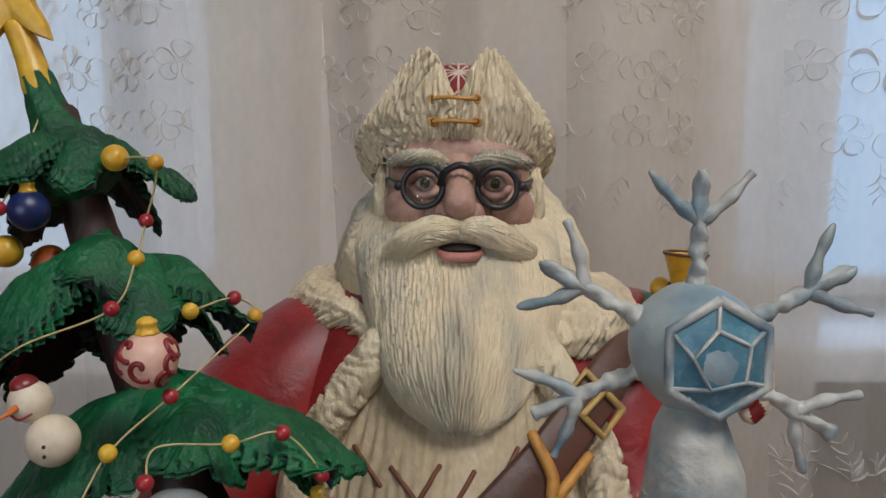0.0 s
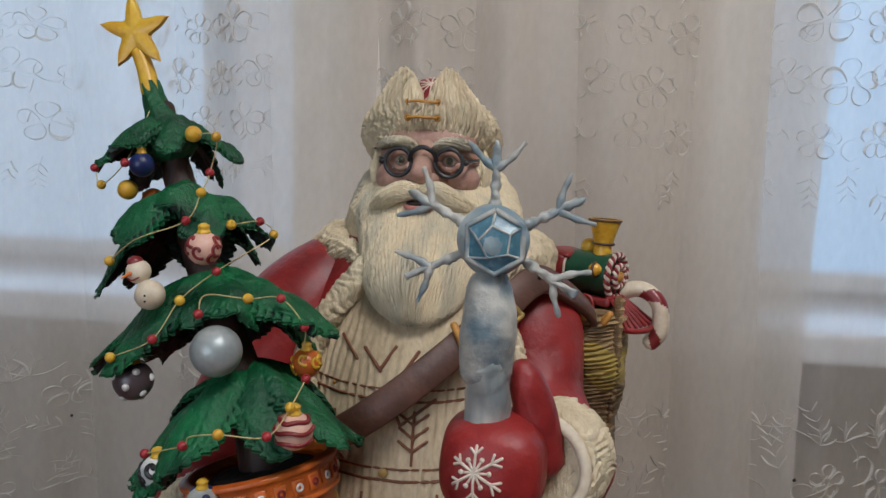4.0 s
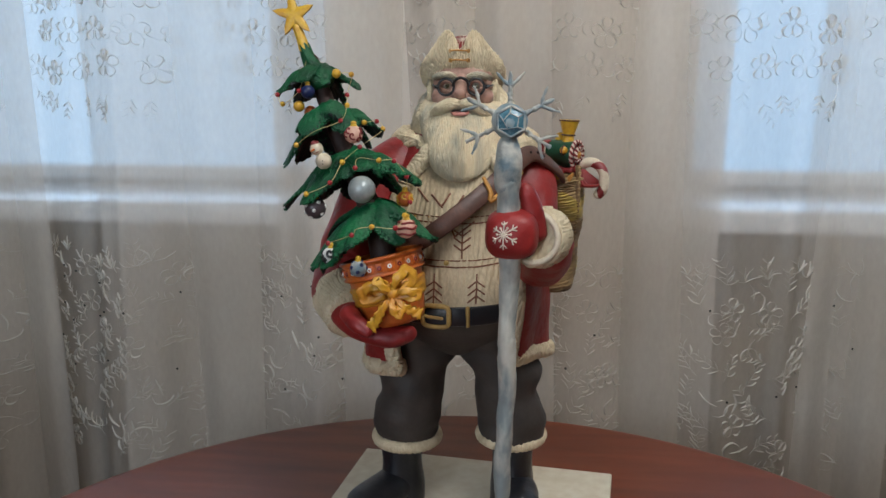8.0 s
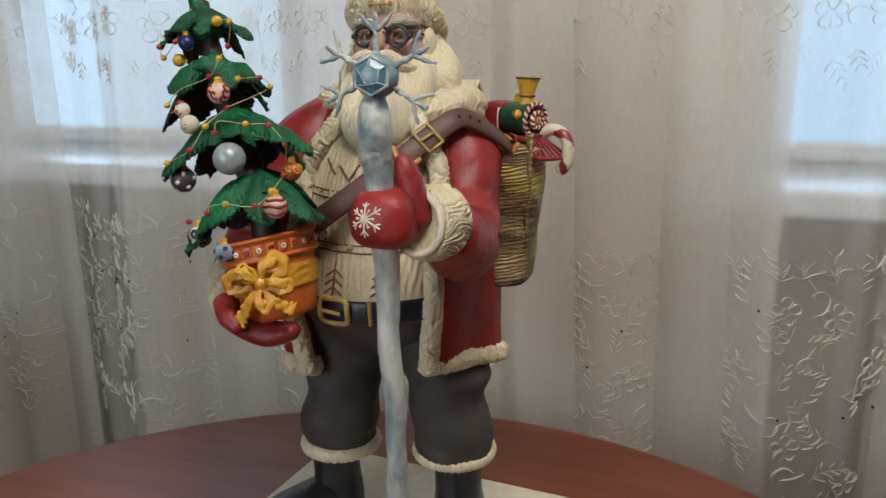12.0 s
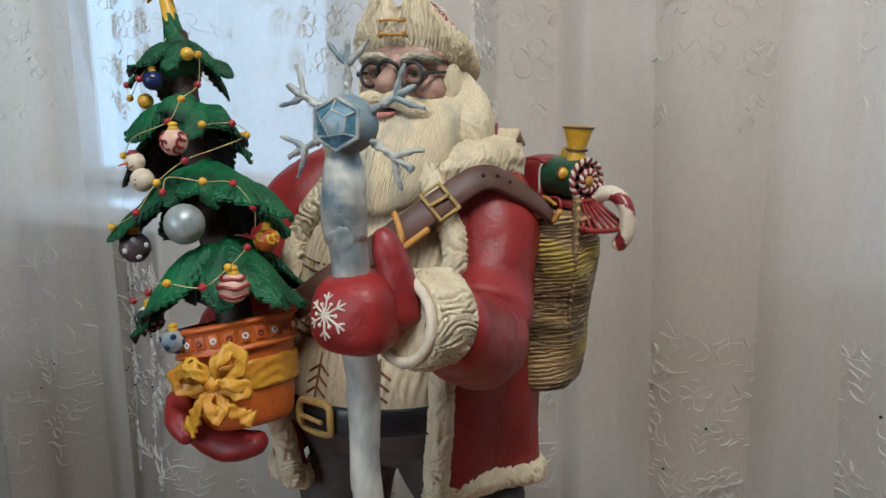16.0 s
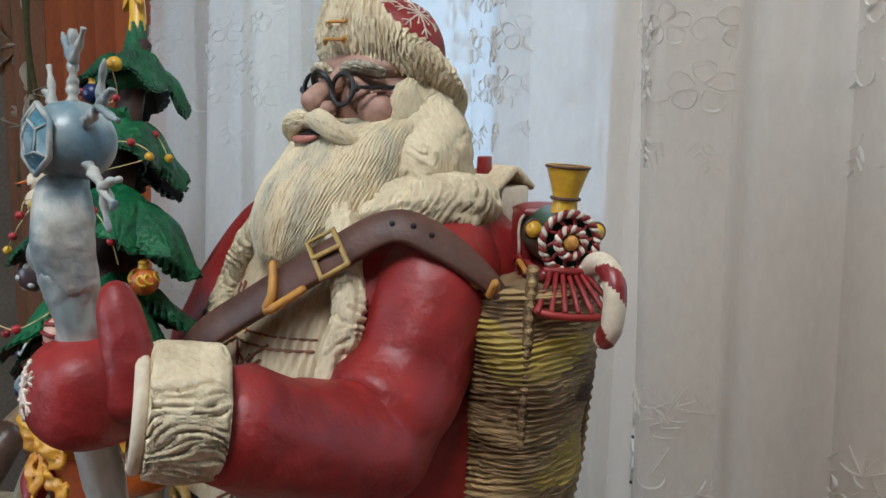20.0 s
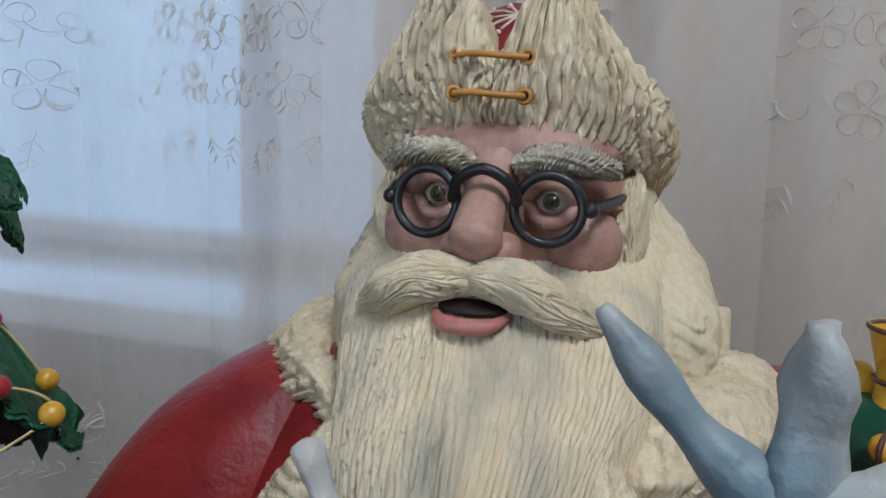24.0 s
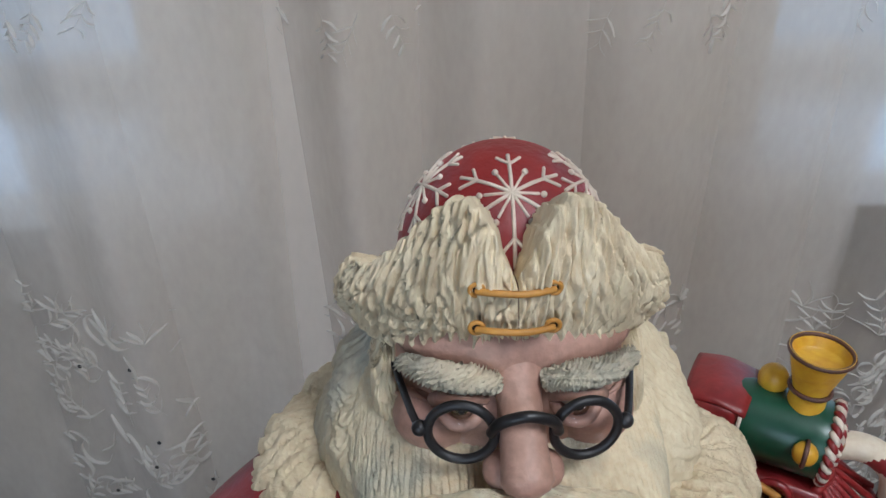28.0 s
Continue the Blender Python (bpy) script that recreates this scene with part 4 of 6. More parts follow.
def coat_at(u, W, grow=0.0):
    """u 0 to 1 from the figure's one front edge round the back to the other."""
    j = np.clip(W * 69, 0, 69)
    g = [np.interp(j, np.arange(70), CR[:, k]) for k in range(5)]
    half = np.interp(W, [0, 0.35, 0.7, 1.0], [0.62, 0.68, 0.70, 0.36])
    a = -np.pi / 2 + half + u * (2 * np.pi - 2 * half)
    fold = 0.006 * np.sin(a * 7 + 1) * np.clip(0.55 - W, 0, 1) * 2 + 0.0016 * wob(np.cos(a) * 0.1, np.sin(a) * 0.1, g[2], 55, 12)
    drop = 0.012 * np.sin(a * 2 + 0.4) * np.clip(0.2 - W, 0, 1) * 4
    return g[0] + (g[3] + grow + fold) * np.cos(a), g[1] + (g[4] + grow + fold) * np.sin(a), g[2] - drop


nu, nv = 120, 60
out, F = surf(lambda U, W: coat_at(U, W, 0.0), nu, nv, False, False)
inn, _ = surf(lambda U, W: coat_at(U, W, -0.010), nu, nv, False, False)
k = nu * nv
rim = [(i, i + k, i + 1 + k, i + 1) for i in range(nu - 1)] + [(i + 1 + k - nu, i + 2 * k - nu + 1, i + 2 * k - nu, i + k - nu) for i in range(nu - 1)]
rim += [(j * nu + nu, j * nu + nu + k, j * nu + k, j * nu) for j in range(nv - 1)] + [(j * nu + nu - 1, j * nu + nu - 1 + k, (j + 1) * nu + nu - 1 + k, (j + 1) * nu + nu - 1) for j in range(nv - 1)]
fg.add(np.vstack([out, inn]), F + [tuple(i + k for i in q[::-1]) for q in F] + rim, "red")


def furry(P, r, n, key="fur", nu=40, seed=0, flat=1.0):
    fg.add(*tube(P, r, nu, n, lambda U, W: 0.0024 * (0.4 + cuts(W + 0.006 * np.sin(U * 6.28), U, int(n / 7.5), 2, int(seed) + 3)) + 0.0009 * wob(U * 30, W * 60, U, 1.0, int(seed)), flat), key)


for u in (0.0, 1.0):
    P = [tuple(float(q) for q in coat_at(np.array(u), np.array(w), 0.003)) for w in np.linspace(0.0, 0.93, 9)]
    furry(P, [0.0084] * 4 + [0.0084] * 5, 300, seed=3 * u)
P = [tuple(float(q) for q in coat_at(np.array(u), np.array(0.01), -0.004)) for u in np.linspace(0, 1, 16)]
furry(P, 0.0098, 420, seed=5)
# fur collar round the shoulders
CP = [(-0.006, 0.350, 1.198), (-0.031, 0.364, 1.213), (-0.051, 0.392, 1.212), (-0.032, 0.425, 1.216), (0.018, 0.436, 1.216), (0.062, 0.420, 1.211), (0.083, 0.389, 1.212), (0.069, 0.362, 1.211), (0.042, 0.350, 1.198)]
fg.add(*tube(CP, [0.008, 0.0115, 0.0180, 0.0205, 0.019, 0.0195, 0.0205, 0.0165, 0.008], 110, 420, lambda U, W: 0.0022 * cuts(W + 0.02 * np.sin(U * 12.56), U, 70, 6, 41) + 0.0018 * wob(U * 14, W * 60, U, 1.0, 4) + 0.0013 * wob(np.cos(U * 6.2832) * 9, np.sin(U * 6.2832) * 9, W * 120, 1.0, 46, 8)), "fur")

# arms
def arm(P, R, seed):
    fg.add(*tube(P, R, 36, 60, lambda U, W: 0.0022 * wob(np.cos(U * 6.28), np.sin(U * 6.28), W * 8, 1.6, seed) + 0.0008 * wob(np.cos(U * 6.28) * 2, np.sin(U * 6.28) * 2, W * 14, 2.0, seed + 5) + 0.0014 * np.sin(W * 34 + 3 * np.sin(U * 6.28)) * np.exp(-((W - 0.55) / 0.13) ** 2)), "red")


arm([(0.066, 0.394, 1.190), (0.085, 0.373, 1.167), (0.091, 0.347, 1.127), (0.099, 0.314, 1.103), (0.106, 0.275, 1.112), (0.108, 0.240, 1.132)], [0.034, 0.0360, 0.0335, 0.0335, 0.030, 0.026], 21)
arm([(-0.038, 0.395, 1.192), (-0.070, 0.374, 1.172), (-0.097, 0.352, 1.122), (-0.112, 0.335, 1.082), (-0.112, 0.310, 1.062), (-0.100, 0.280, 1.054)], [0.036, 0.039, 0.036, 0.034, 0.030, 0.026], 22)


def cuff(c, d, r, ln, seed):
    d = np.array(d) / np.linalg.norm(d)
    c = np.array(c)
    P = [c + d * ln * q for q in (-0.50, -0.48, -0.36, 0.0, 0.36, 0.48, 0.50)]
    fg.add(*tube(P, [r * q for q in (0.60, 0.88, 0.98, 1.0, 0.98, 0.90, 0.60)], 260, 60, lambda U, W: 0.0026 * (0.4 + cuts(U + 0.012 * np.sin(W * 9), W, 46, 3, seed)) + 0.0010 * wob(np.cos(U * 6.28) * 5, np.sin(U * 6.28) * 5, W * 12, 1.0, seed), 1.0, False), "fur")


cuff((0.1022, 0.2235, 1.1394), (-0.35, -0.93, 0.12), 0.0285, 0.032, 1)
fg.add(*torus((0, 0, 0), 0.0232, 0.0030, 10, 48, Matrix.Translation((0.0955, 0.2065, 1.1418)) @ Vector((-0.35, -0.93, 0.12)).to_track_quat("Z", "Y").to_matrix().to_4x4()), "cream")
cuff((-0.101, 0.282, 1.053), (0.50, -0.80, -0.25), 0.030, 0.052, 2)
# mitten that grips the staff
MC, MR = np.array((0.0755, 0.197, 1.1475)), np.array((0.0245, 0.0262, 0.0225))
fg.add(*ball(MC, MR, 56, 40, lambda x, y, z: 0.6 * ((np.abs(x) ** 3.4 + np.abs(y) ** 3.4 + np.abs(z) ** 3.4) ** (-1 / 3.4) - 1) + 0.04 * wob(x, y, z, 2.2, 31)), "red")
fg.add(*tube([(0.094, 0.205, 1.146), (0.094, 0.204, 1.165), (0.089, 0.203, 1.183), (0.086, 0.203, 1.190)], [0.014, 0.0105, 0.0085, 0.006], 18, 18), "red")
# mitten under the pot
fg.add(*tube([(-0.094, 0.262, 1.049), (-0.074, 0.237, 1.041), (-0.046, 0.226, 1.036), (-0.024, 0.230, 1.038)], [0.020, 0.018, 0.0150, 0.010], 24, 24, lambda U, W: 0.001 * np.sin(W * 9 + U * 6), 0.75), "red")
fg.add(*tube([(-0.086, 0.228, 1.058), (-0.074, 0.212, 1.052), (-0.062, 0.206, 1.045)], [0.010, 0.009, 0.006], 14, 12), "red")


def flake(c, ex, ey, s, r, bulge=None):
    """A six-armed relief snowflake on the plane ex, ey; bulge bends it onto a dome."""
    c, ex, ey = np.array(c), np.array(ex), np.array(ey)

    def pt(u, v):
        p = c + ex * u * s + ey * v * s
        return bulge(p) if bulge else p
    for k in range(6):
        a = k * np.pi / 3 + np.pi / 6
        ca, sa = np.cos(a), np.sin(a)
        ln = 1.0 if k % 2 == 0 else 0.95
        fg.add(*tube([pt(q * ca * ln, q * sa * ln) for q in (0.0, 0.35, 0.7, 1.0)], r, 6), "flake")
        for sg in (-1, 1):
            b = a + sg * 0.75
            fg.add(*tube([pt(0.62 * ca, 0.62 * sa), pt(0.62 * ca + 0.32 * np.cos(b), 0.62 * sa + 0.32 * np.sin(b))], r * 0.9, 6), "flake")
        b = a + np.pi / 6
        fg.add(*tube([pt(0, 0), pt(0.40 * np.cos(b), 0.40 * np.sin(b))], r * 0.8, 6), "flake")
        fg.add(*ball(pt(0.48 * np.cos(b), 0.48 * np.sin(b)), r * 1.7, 8, 6), "flake")


def on_mitten(p):
    d = (p - MC) / MR
    d = d / np.linalg.norm(d)
    k = 1 + 0.6 * (float(np.sum(np.abs(d) ** 3.4)) ** (-1 / 3.4) - 1) + 0.04 * float(wob(d[0], d[1], d[2], 2.2, 31))
    return MC + d * MR * (k + 0.012)


flake((0.068, 0.170, 1.1515), (1, 0.1, 0), (0, 0.05, 1), 0.0145, 0.0007, on_mitten)

# strap over the shoulder
SP = spline(np.array([(0.131, 0.388, 1.163), (0.125, 0.375, 1.181), (0.107, 0.359, 1.1985), (0.090, 0.342, 1.2065), (0.068, 0.318, 1.190), (0.042, 0.295, 1.168), (0.008, 0.276, 1.142), (-0.026, 0.282, 1.118), (-0.060, 0.315, 1.098), (-0.080, 0.35, 1.085)]), 70)
SC = np.array((0.02, 0.40, 1.12))
T_, _, _ = frames(SP)
for d_, key in ((0.0, "leather"),):
    V, th = [], 0.0022
    for j_, (p, t) in enumerate(zip(SP, T_)):
        w = 0.0094 * np.interp(j_, [0, 7, 16], [0.30, 0.62, 1.0])
        nrm = p - SC
        nrm[2] *= 0.8
        nrm -= t * nrm.dot(t)
        nrm /= np.linalg.norm(nrm)
        side = np.cross(t, nrm)
        for cx_, cy_ in ((-1, -1), (-1, 0.6), (-0.88, 1), (0, 1.25), (0.88, 1), (1, 0.6), (1, -1)):
            V.append(p + side * w * cx_ + nrm * th * cy_)
    m = len(SP)
    fg.add(V, grid_faces(7, m) + [tuple(range(7))[::-1], tuple(range((m - 1) * 7, m * 7))], key)


def on_strap(i, u, h):
    p, t = SP[i], T_[i]
    nrm = p - SC
    nrm[2] *= 0.8
    nrm -= t * nrm.dot(t)
    nrm /= np.linalg.norm(nrm)
    return p + np.cross(t, nrm) * u + nrm * h


BI = int(np.argmin(np.linalg.norm(SP - np.array((0.068, 0.318, 1.190)), axis=1)))
for q in ([(-2, -0.011), (-2, 0.011), (1, 0.011), (1, -0.011), (-2, -0.011)], ):
    fg.add(*tube([on_strap(BI + i, u, 0.004) for i, u in q], 0.0016, 8), "gilt")
fg.add(*tube([on_strap(BI - 2, 0.0, 0.005), on_strap(BI + 1, 0.001, 0.005)], 0.0014, 8), "gilt")
for i in (8, 11, 14):
    fg.add(*ball(on_strap(BI - i, 0.0, 0.0030), 0.0016, 10, 6), "dark")
CI = int(np.argmin(np.linalg.norm(SP - np.array((0.043, 0.296, 1.169)), axis=1)))
fg.add(*tube([on_strap(CI - 2, 0.012, 0.004), on_strap(CI - 1, -0.004, 0.0045), on_strap(CI, -0.011, 0.004), on_strap(CI - 4, -0.011, 0.004)], [0.0022, 0.0026, 0.0026, 0.0022], 8, 12), "ochre")

# head
HC = (0.0145, 0.394, 1.268)
fg.add(*ball(HC, (0.0372, 0.0345, 0.046), 60, 40, lambda x, y, z: 0.02 * wob(x, y, z, 3, 44) * (y < 0)), "skin")
fg.add(*ball((0.0150, 0.3800, 1.2900), (0.0335, 0.0190, 0.0130), 40, 24, lambda x, y, z: 0.03 * np.sin(x * 30) * (np.abs(x) < 0.25)), "skin")
for s in (-1, 1):
    fg.add(*ball((0.0155 + s * 0.0222, 0.3705, 1.2655), (0.0122, 0.0100, 0.0110), 24, 16), "skin")
    ex = 0.0155 + s * 0.0156
    fg.add(*ball((ex, 0.3655, 1.2775), (0.0054, 0.0064, 0.0038), 20, 14), "eyewhite")
    fg.add(*ball((ex, 0.3595, 1.2775), (0.0023, 0.0016, 0.0023), 14, 10), "iris")
    fg.add(*ball((ex, 0.3582, 1.2776), (0.0011, 0.0008, 0.0011), 10, 8), "black")
    for dz, key, rr in ((0.0046, "skin", 0.0020), (-0.0048, "skin", 0.0017)):
        fg.add(*tube([(ex - 0.0072, 0.3635, 1.2772), (ex - 0.003, 0.3588, 1.2775 + dz), (ex + 0.003, 0.3588, 1.2775 + dz), (ex + 0.0072, 0.3635, 1.2768)], rr, 10, 12), key)
    fg.add(*tube([(ex - s * 0.0090, 0.3595, 1.2862), (ex - s * 0.002, 0.3580, 1.2888), (ex + s * 0.008, 0.3610, 1.2885), (ex + s * 0.0155, 0.3690, 1.2858)], [0.0022, 0.0031, 0.0029, 0.0019], 60, 90, lambda U, W: 0.0011 * comb(U + W * 2, W * 3, 14, 2.0, 8 + s)), "brow")
fg.add(*tube([(0.0150, 0.3780, 1.2960), (0.0150, 0.3710, 1.2885), (0.0150, 0.3595, 1.2805), (0.0152, 0.3470, 1.2735), (0.0155, 0.3415, 1.2685)], [0.0120, 0.0098, 0.0060, 0.0062, 0.0070], 28, 30), "skin")
for s in (-1, 1):
    fg.add(*ball((0.0155 + s * 0.0060, 0.3485, 1.2655), (0.0048, 0.0058, 0.0048), 18, 12), "skin")
    fg.add(*ball((0.0155 + s * 0.0052, 0.3440, 1.2612), (0.0026, 0.0022, 0.0012), 12, 8), "dark")
for dx, dz, ln in ((-0.0030, 0.0, 0.0085), (0.0026, 0.0006, 0.0080), (-0.0066, -0.0014, 0.0050), (0.0062, -0.0012, 0.0050)):
    fg.add(*tube([(0.0152 + dx, 0.3640, 1.2855 + dz), (0.0152 + dx * 1.15, 0.3632, 1.2855 + dz + ln * 0.5), (0.0152 + dx * 1.3, 0.3650, 1.2855 + dz + ln)], [0.0008, 0.0015, 0.0008], 10, 10), "skin")
for s in (-1, 1):
    for k in range(4):
        fg.add(*tube([(0.0155 + s * 0.0250, 0.3655, 1.2752 - 0.0026 * k), (0.0155 + s * 0.0290, 0.3685, 1.2758 - 0.0036 * k), (0.0155 + s * 0.0330, 0.3740, 1.2752 - 0.0046 * k)], [0.0005, 0.0011, 0.0006], 8, 10), "skin")
# mouth, with a near-black ball for the shade inside
fg.add(*ball((0.0155, 0.3425, 1.2512), (0.0092, 0.0062, 0.0020), 28, 14), "dark")
fg.add(*tube([(0.0062, 0.3395, 1.2502), (0.0105, 0.3345, 1.2486), (0.0205, 0.3345, 1.2486), (0.0250, 0.3395, 1.2502)], [0.0010, 0.0022, 0.0022, 0.0010], 16, 24), "lip")
# hair at both sides and behind
HR = [(0.0165, 0.402, 1.190, 0.044, 0.028), (0.0168, 0.397, 1.208, 0.057, 0.040), (0.0165, 0.396, 1.226, 0.0625, 0.042), (0.0160, 0.397, 1.243, 0.0615, 0.041), (0.0160, 0.400, 1.257, 0.053, 0.036), (0.0155, 0.401, 1.270, 0.0430, 0.031), (0.0155, 0.400, 1.280, 0.0370, 0.026), (0.015, 0.398, 1.286, 0.030, 0.020)]
fg.add(*loft(HR, 560, 150, lambda a, W, X, Y, Z: 0.0010 * cuts(a / 6.2832 + 0.045 * np.sin(W * 9 + 2 * np.cos(a * 3)), W, 70, 8, 51) + 0.0038 * wob(X, Y, Z, 85, 52) + 0.0011 * np.abs(wob(X, Y, Z, 190, 54)) + 0.0008 * wob(X, Y, Z, 420, 53, 9)), "hair")
for sx in (-1, 1):
    fg.add(*ball((0.0150 + sx * 0.0350, 0.386, 1.266), (0.0060, 0.0140, 0.020), 160, 70, lambda x, y, z: 0.10 * wob(x, y, z, 4, 55) + 0.09 * cuts(np.arctan2(y, x) / 6.2832 + 0.04 * np.sin(z * 5), z * 0.5 + 0.5, 24, 4, 57)), "hair")
# beard
BR = [(0.0165, 0.322, 1.1785, 0.004, 0.006), (0.0165, 0.328, 1.181, 0.017, 0.018), (0.0165, 0.336, 1.188, 0.028, 0.029), (0.0165, 0.352, 1.204, 0.039, 0.044), (0.0165, 0.365, 1.222, 0.045, 0.049), (0.0160, 0.374, 1.238, 0.0475, 0.044), (0.0155, 0.382, 1.252, 0.046, 0.040), (0.0150, 0.396, 1.266, 0.042, 0.026), (0.0150, 0.404, 1.278, 0.038, 0.022)]
fg.add(*loft(BR, 1100, 130, lambda a, W, X, Y, Z: 0.0017 * (0.10 + 0.90 * np.clip(-1.9 * np.sin(a) - 0.55, 0, 1)) * (1 - 0.6 * np.clip(2.2 * np.cos(a), 0, 1)) * (0.5 + cuts(a / 6.2832, W, 118, 4, 61)) + 0.0004 * comb(a / 6.2832, W, 120, 8, 61) + 0.0018 * wob(X, Y, Z, 70, 62) + 0.0022 * np.exp(-((W - 0.06) / 0.06) ** 2) * np.sin(a * 41)), "beard")
# moustache
for s in (-1, 1):
    P = [(0.0155 + s * 0.000, 0.3425, 1.2588), (0.0155 + s * 0.006, 0.3400, 1.2594), (0.0155 + s * 0.014, 0.3402, 1.2580), (0.0155 + s * 0.023, 0.3435, 1.2530), (0.0155 + s * 0.031, 0.3490, 1.2480)]
    fg.add(*tube(P, [0.0040, 0.0050, 0.0062, 0.0058, 0.0032], 200, 110, lambda U, W: 0.0011 * (0.4 + cuts(U + 0.03 * np.sin(W * 9), W, 30, 3, 64 + s)) + 0.0008 * wob(np.cos(U * 6.2832) * 2, np.sin(U * 6.2832) * 2, W * 11, 1.0, 66 + s)), "hair")

# hat: red dome, tall fur brim that dips at the back and rises to two peaks in front
DC, DR = np.array((0.0145, 0.402, 1.298)), 0.0310
fg.add(*ball(DC, (DR, DR, 0.0345), 60, 36, lambda x, y, z: -0.35 * np.clip(-z, 0, 1)), "red")


def on_dome(p):
    d = p - DC
    d = d / np.linalg.norm(d)
    return DC + d * np.array((DR, DR, 0.0345)) * 1.006


flake((0.0145, 0.381, 1.332), (1, 0, 0), (0, 0.62, 0.78), 0.0235, 0.00055, on_dome)
flake((0.040, 0.402, 1.322), (0.1, 1, 0), (-0.6, 0, 0.8), 0.0175, 0.00055, on_dome)
flake((-0.011, 0.402, 1.322), (-0.1, -1, 0), (0.6, 0, 0.8), 0.0175, 0.00055, on_dome)
flake((0.016, 0.428, 1.322), (-1, 0, 0), (0, -0.6, 0.8), 0.0175, 0.00055, on_dome)


def brim(U, W):
    """U round the head from the front slit, W: out and up the outer face, over the rim, down inside."""
    a = -np.pi / 2 + (U - 0.5) * 2 * np.pi * 0.999 + np.pi
    front = np.clip(-np.sin(a), 0, 1)
    ang = np.abs(np.where(a > np.pi / 2, a - np.pi * 1.5, a + np.pi / 2))
    ang = np.minimum(ang, 2 * np.pi - ang)
    bottom = 1.2950 - 0.0172 * (1 + np.sin(a)) - 0.008 * np.clip(np.sin(a), 0, 1)
    peak = 0.0215 * np.exp(-((ang - 0.44) / np.where(ang > 0.44, 0.46, 0.36)) ** 2) - 0.007 * np.exp(-(ang / 0.13) ** 2)
    top = 1.3165 - 0.0140 * (1 + np.sin(a)) - 0.016 * np.clip(np.sin(a), 0, 1) + peak
    s = np.clip(W / 0.62, 0, 1)
    q = np.clip((W - 0.62) / 0.38, 0, 1)
    r = 0.0400 + 0.0075 * np.sin(np.clip(s, 0, 1) * np.pi * 0.92) * (1 - 0.25 * front) - 0.0135 * q ** 0.7 + 0.001 * s - 0.0072 * front ** 3 - 0.003 * s * np.exp(-((ang - 0.44) / 0.35) ** 2)
    Z = np.where(q > 0, top - (top - bottom) * q * 0.22, bottom + (top - bottom) * s)
    st = (0.8 + 0.3 * wob(np.cos(a) * 9, np.sin(a) * 9, W * 9, 1.0, 72)) * (0.6 + cuts(a / (2 * np.pi) + 0.012 * np.sin(W * 5), W, 84, 2, 71) + 0.35 * comb(a / (2 * np.pi), W, 88, 3.2, 71))
    r = r + 0.0009 * wob(np.cos(a) * 30, np.sin(a) * 30, W * 26, 1.0, 73, 9) + 0.0024 * st * np.where(q > 0, 0.4, 1.0)
    Z = Z + 0.0007 * np.sin(a * 57) * np.exp(-((s - 1) / 0.15) ** 2) + 0.001 * np.sin(a * 71) * np.exp(-(s / 0.1) ** 2)
    return 0.0138 + r * 0.985 * np.cos(a), 0.3975 + r * 0.98 * np.sin(a), Z


fg.add(*surf(brim, 1100, 64, False, False), "fur")
# laces with eyelets over the slit
for z, y in ((1.3145, 0.3645), (1.3045, 0.3625)):
    for x in (0.0035, 0.0225):
        fg.add(*torus((0, 0, 0), 0.0017, 0.0006, 8, 18, Matrix.Translation((x, y - 0.0035, z)) @ Matrix.Rotation(radians(90), 4, "X")), "ochre")
        fg.add(*ball((x, y - 0.0028, z), (0.0015, 0.0008, 0.0015), 10, 6), "dark")
    fg.add(*tube([(0.0035, y - 0.0042, z), (0.009, y - 0.0062, z + 0.0006), (0.016, y - 0.0062, z + 0.0002), (0.0225, y - 0.0042, z)], 0.0009, 8, 10), "ochre")
figure = part("clay_figurine", fg)
tagged(figure, "painted clay figurine in a red fur-trimmed coat and tall cream hat", "figurine")

# ---- spectacles ----
gl = thing("spectacles", "round black clay spectacles with a heavy bridge", "glasses", "", "", (0.0155, 0.3505, 1.2765))
for s in (-1, 1):
    m = Matrix.Rotation(radians(90 - 6), 4, "X") @ Matrix.Rotation(radians(s * 8), 4, "Y")
    part("rim", Acc().add(*torus((s * 0.0162, 0.0010, 0), 0.0087, 0.00135, 12, 48, m), "black"), gl)
    V, F = loft([(0, 0, -0.0003, 0.0082, 0.0082), (0, 0, 0.0003, 0.0082, 0.0082)], 32, 2)
    p = part("lens", Acc().add(turned(V, Matrix.Translation((s * 0.0162, 0.0010, 0)) @ m), F, "glass"), gl, "clear thin lens")
    p.visible_shadow = False
    part("temple", Acc().add(*tube([(s * 0.0250, 0.0020, 0.0002), (s * 0.0282, 0.0060, 0.0010), (s * 0.0335, 0.028, 0.0016), (s * 0.035, 0.044, 0.001)], 0.0011, 10, 20), "black"), gl)
    part("hinge", Acc().add(*ball((s * 0.0268, 0.0028, 0.0004), 0.0022, 14, 10), "black"), gl)
part("bridge", Acc().add(*tube([(-0.0086, -0.0008, 0.0012), (-0.0066, -0.0030, 0.0066), (0, -0.0042, 0.0098), (0.0066, -0.0030, 0.0066), (0.0086, -0.0008, 0.0012)], 0.00155, 12, 24), "black"), gl)


# ---- staff ----
st = thing("ice_staff", "pale blue icy clay staff topped by a snowflake orb", "staff", "", "", (0.069, 0.235, 0.7805))
SB = np.array((0.069, 0.235, 0.7805))


def rel(P, o):
    return [tuple(np.array(p) - o) for p in P]


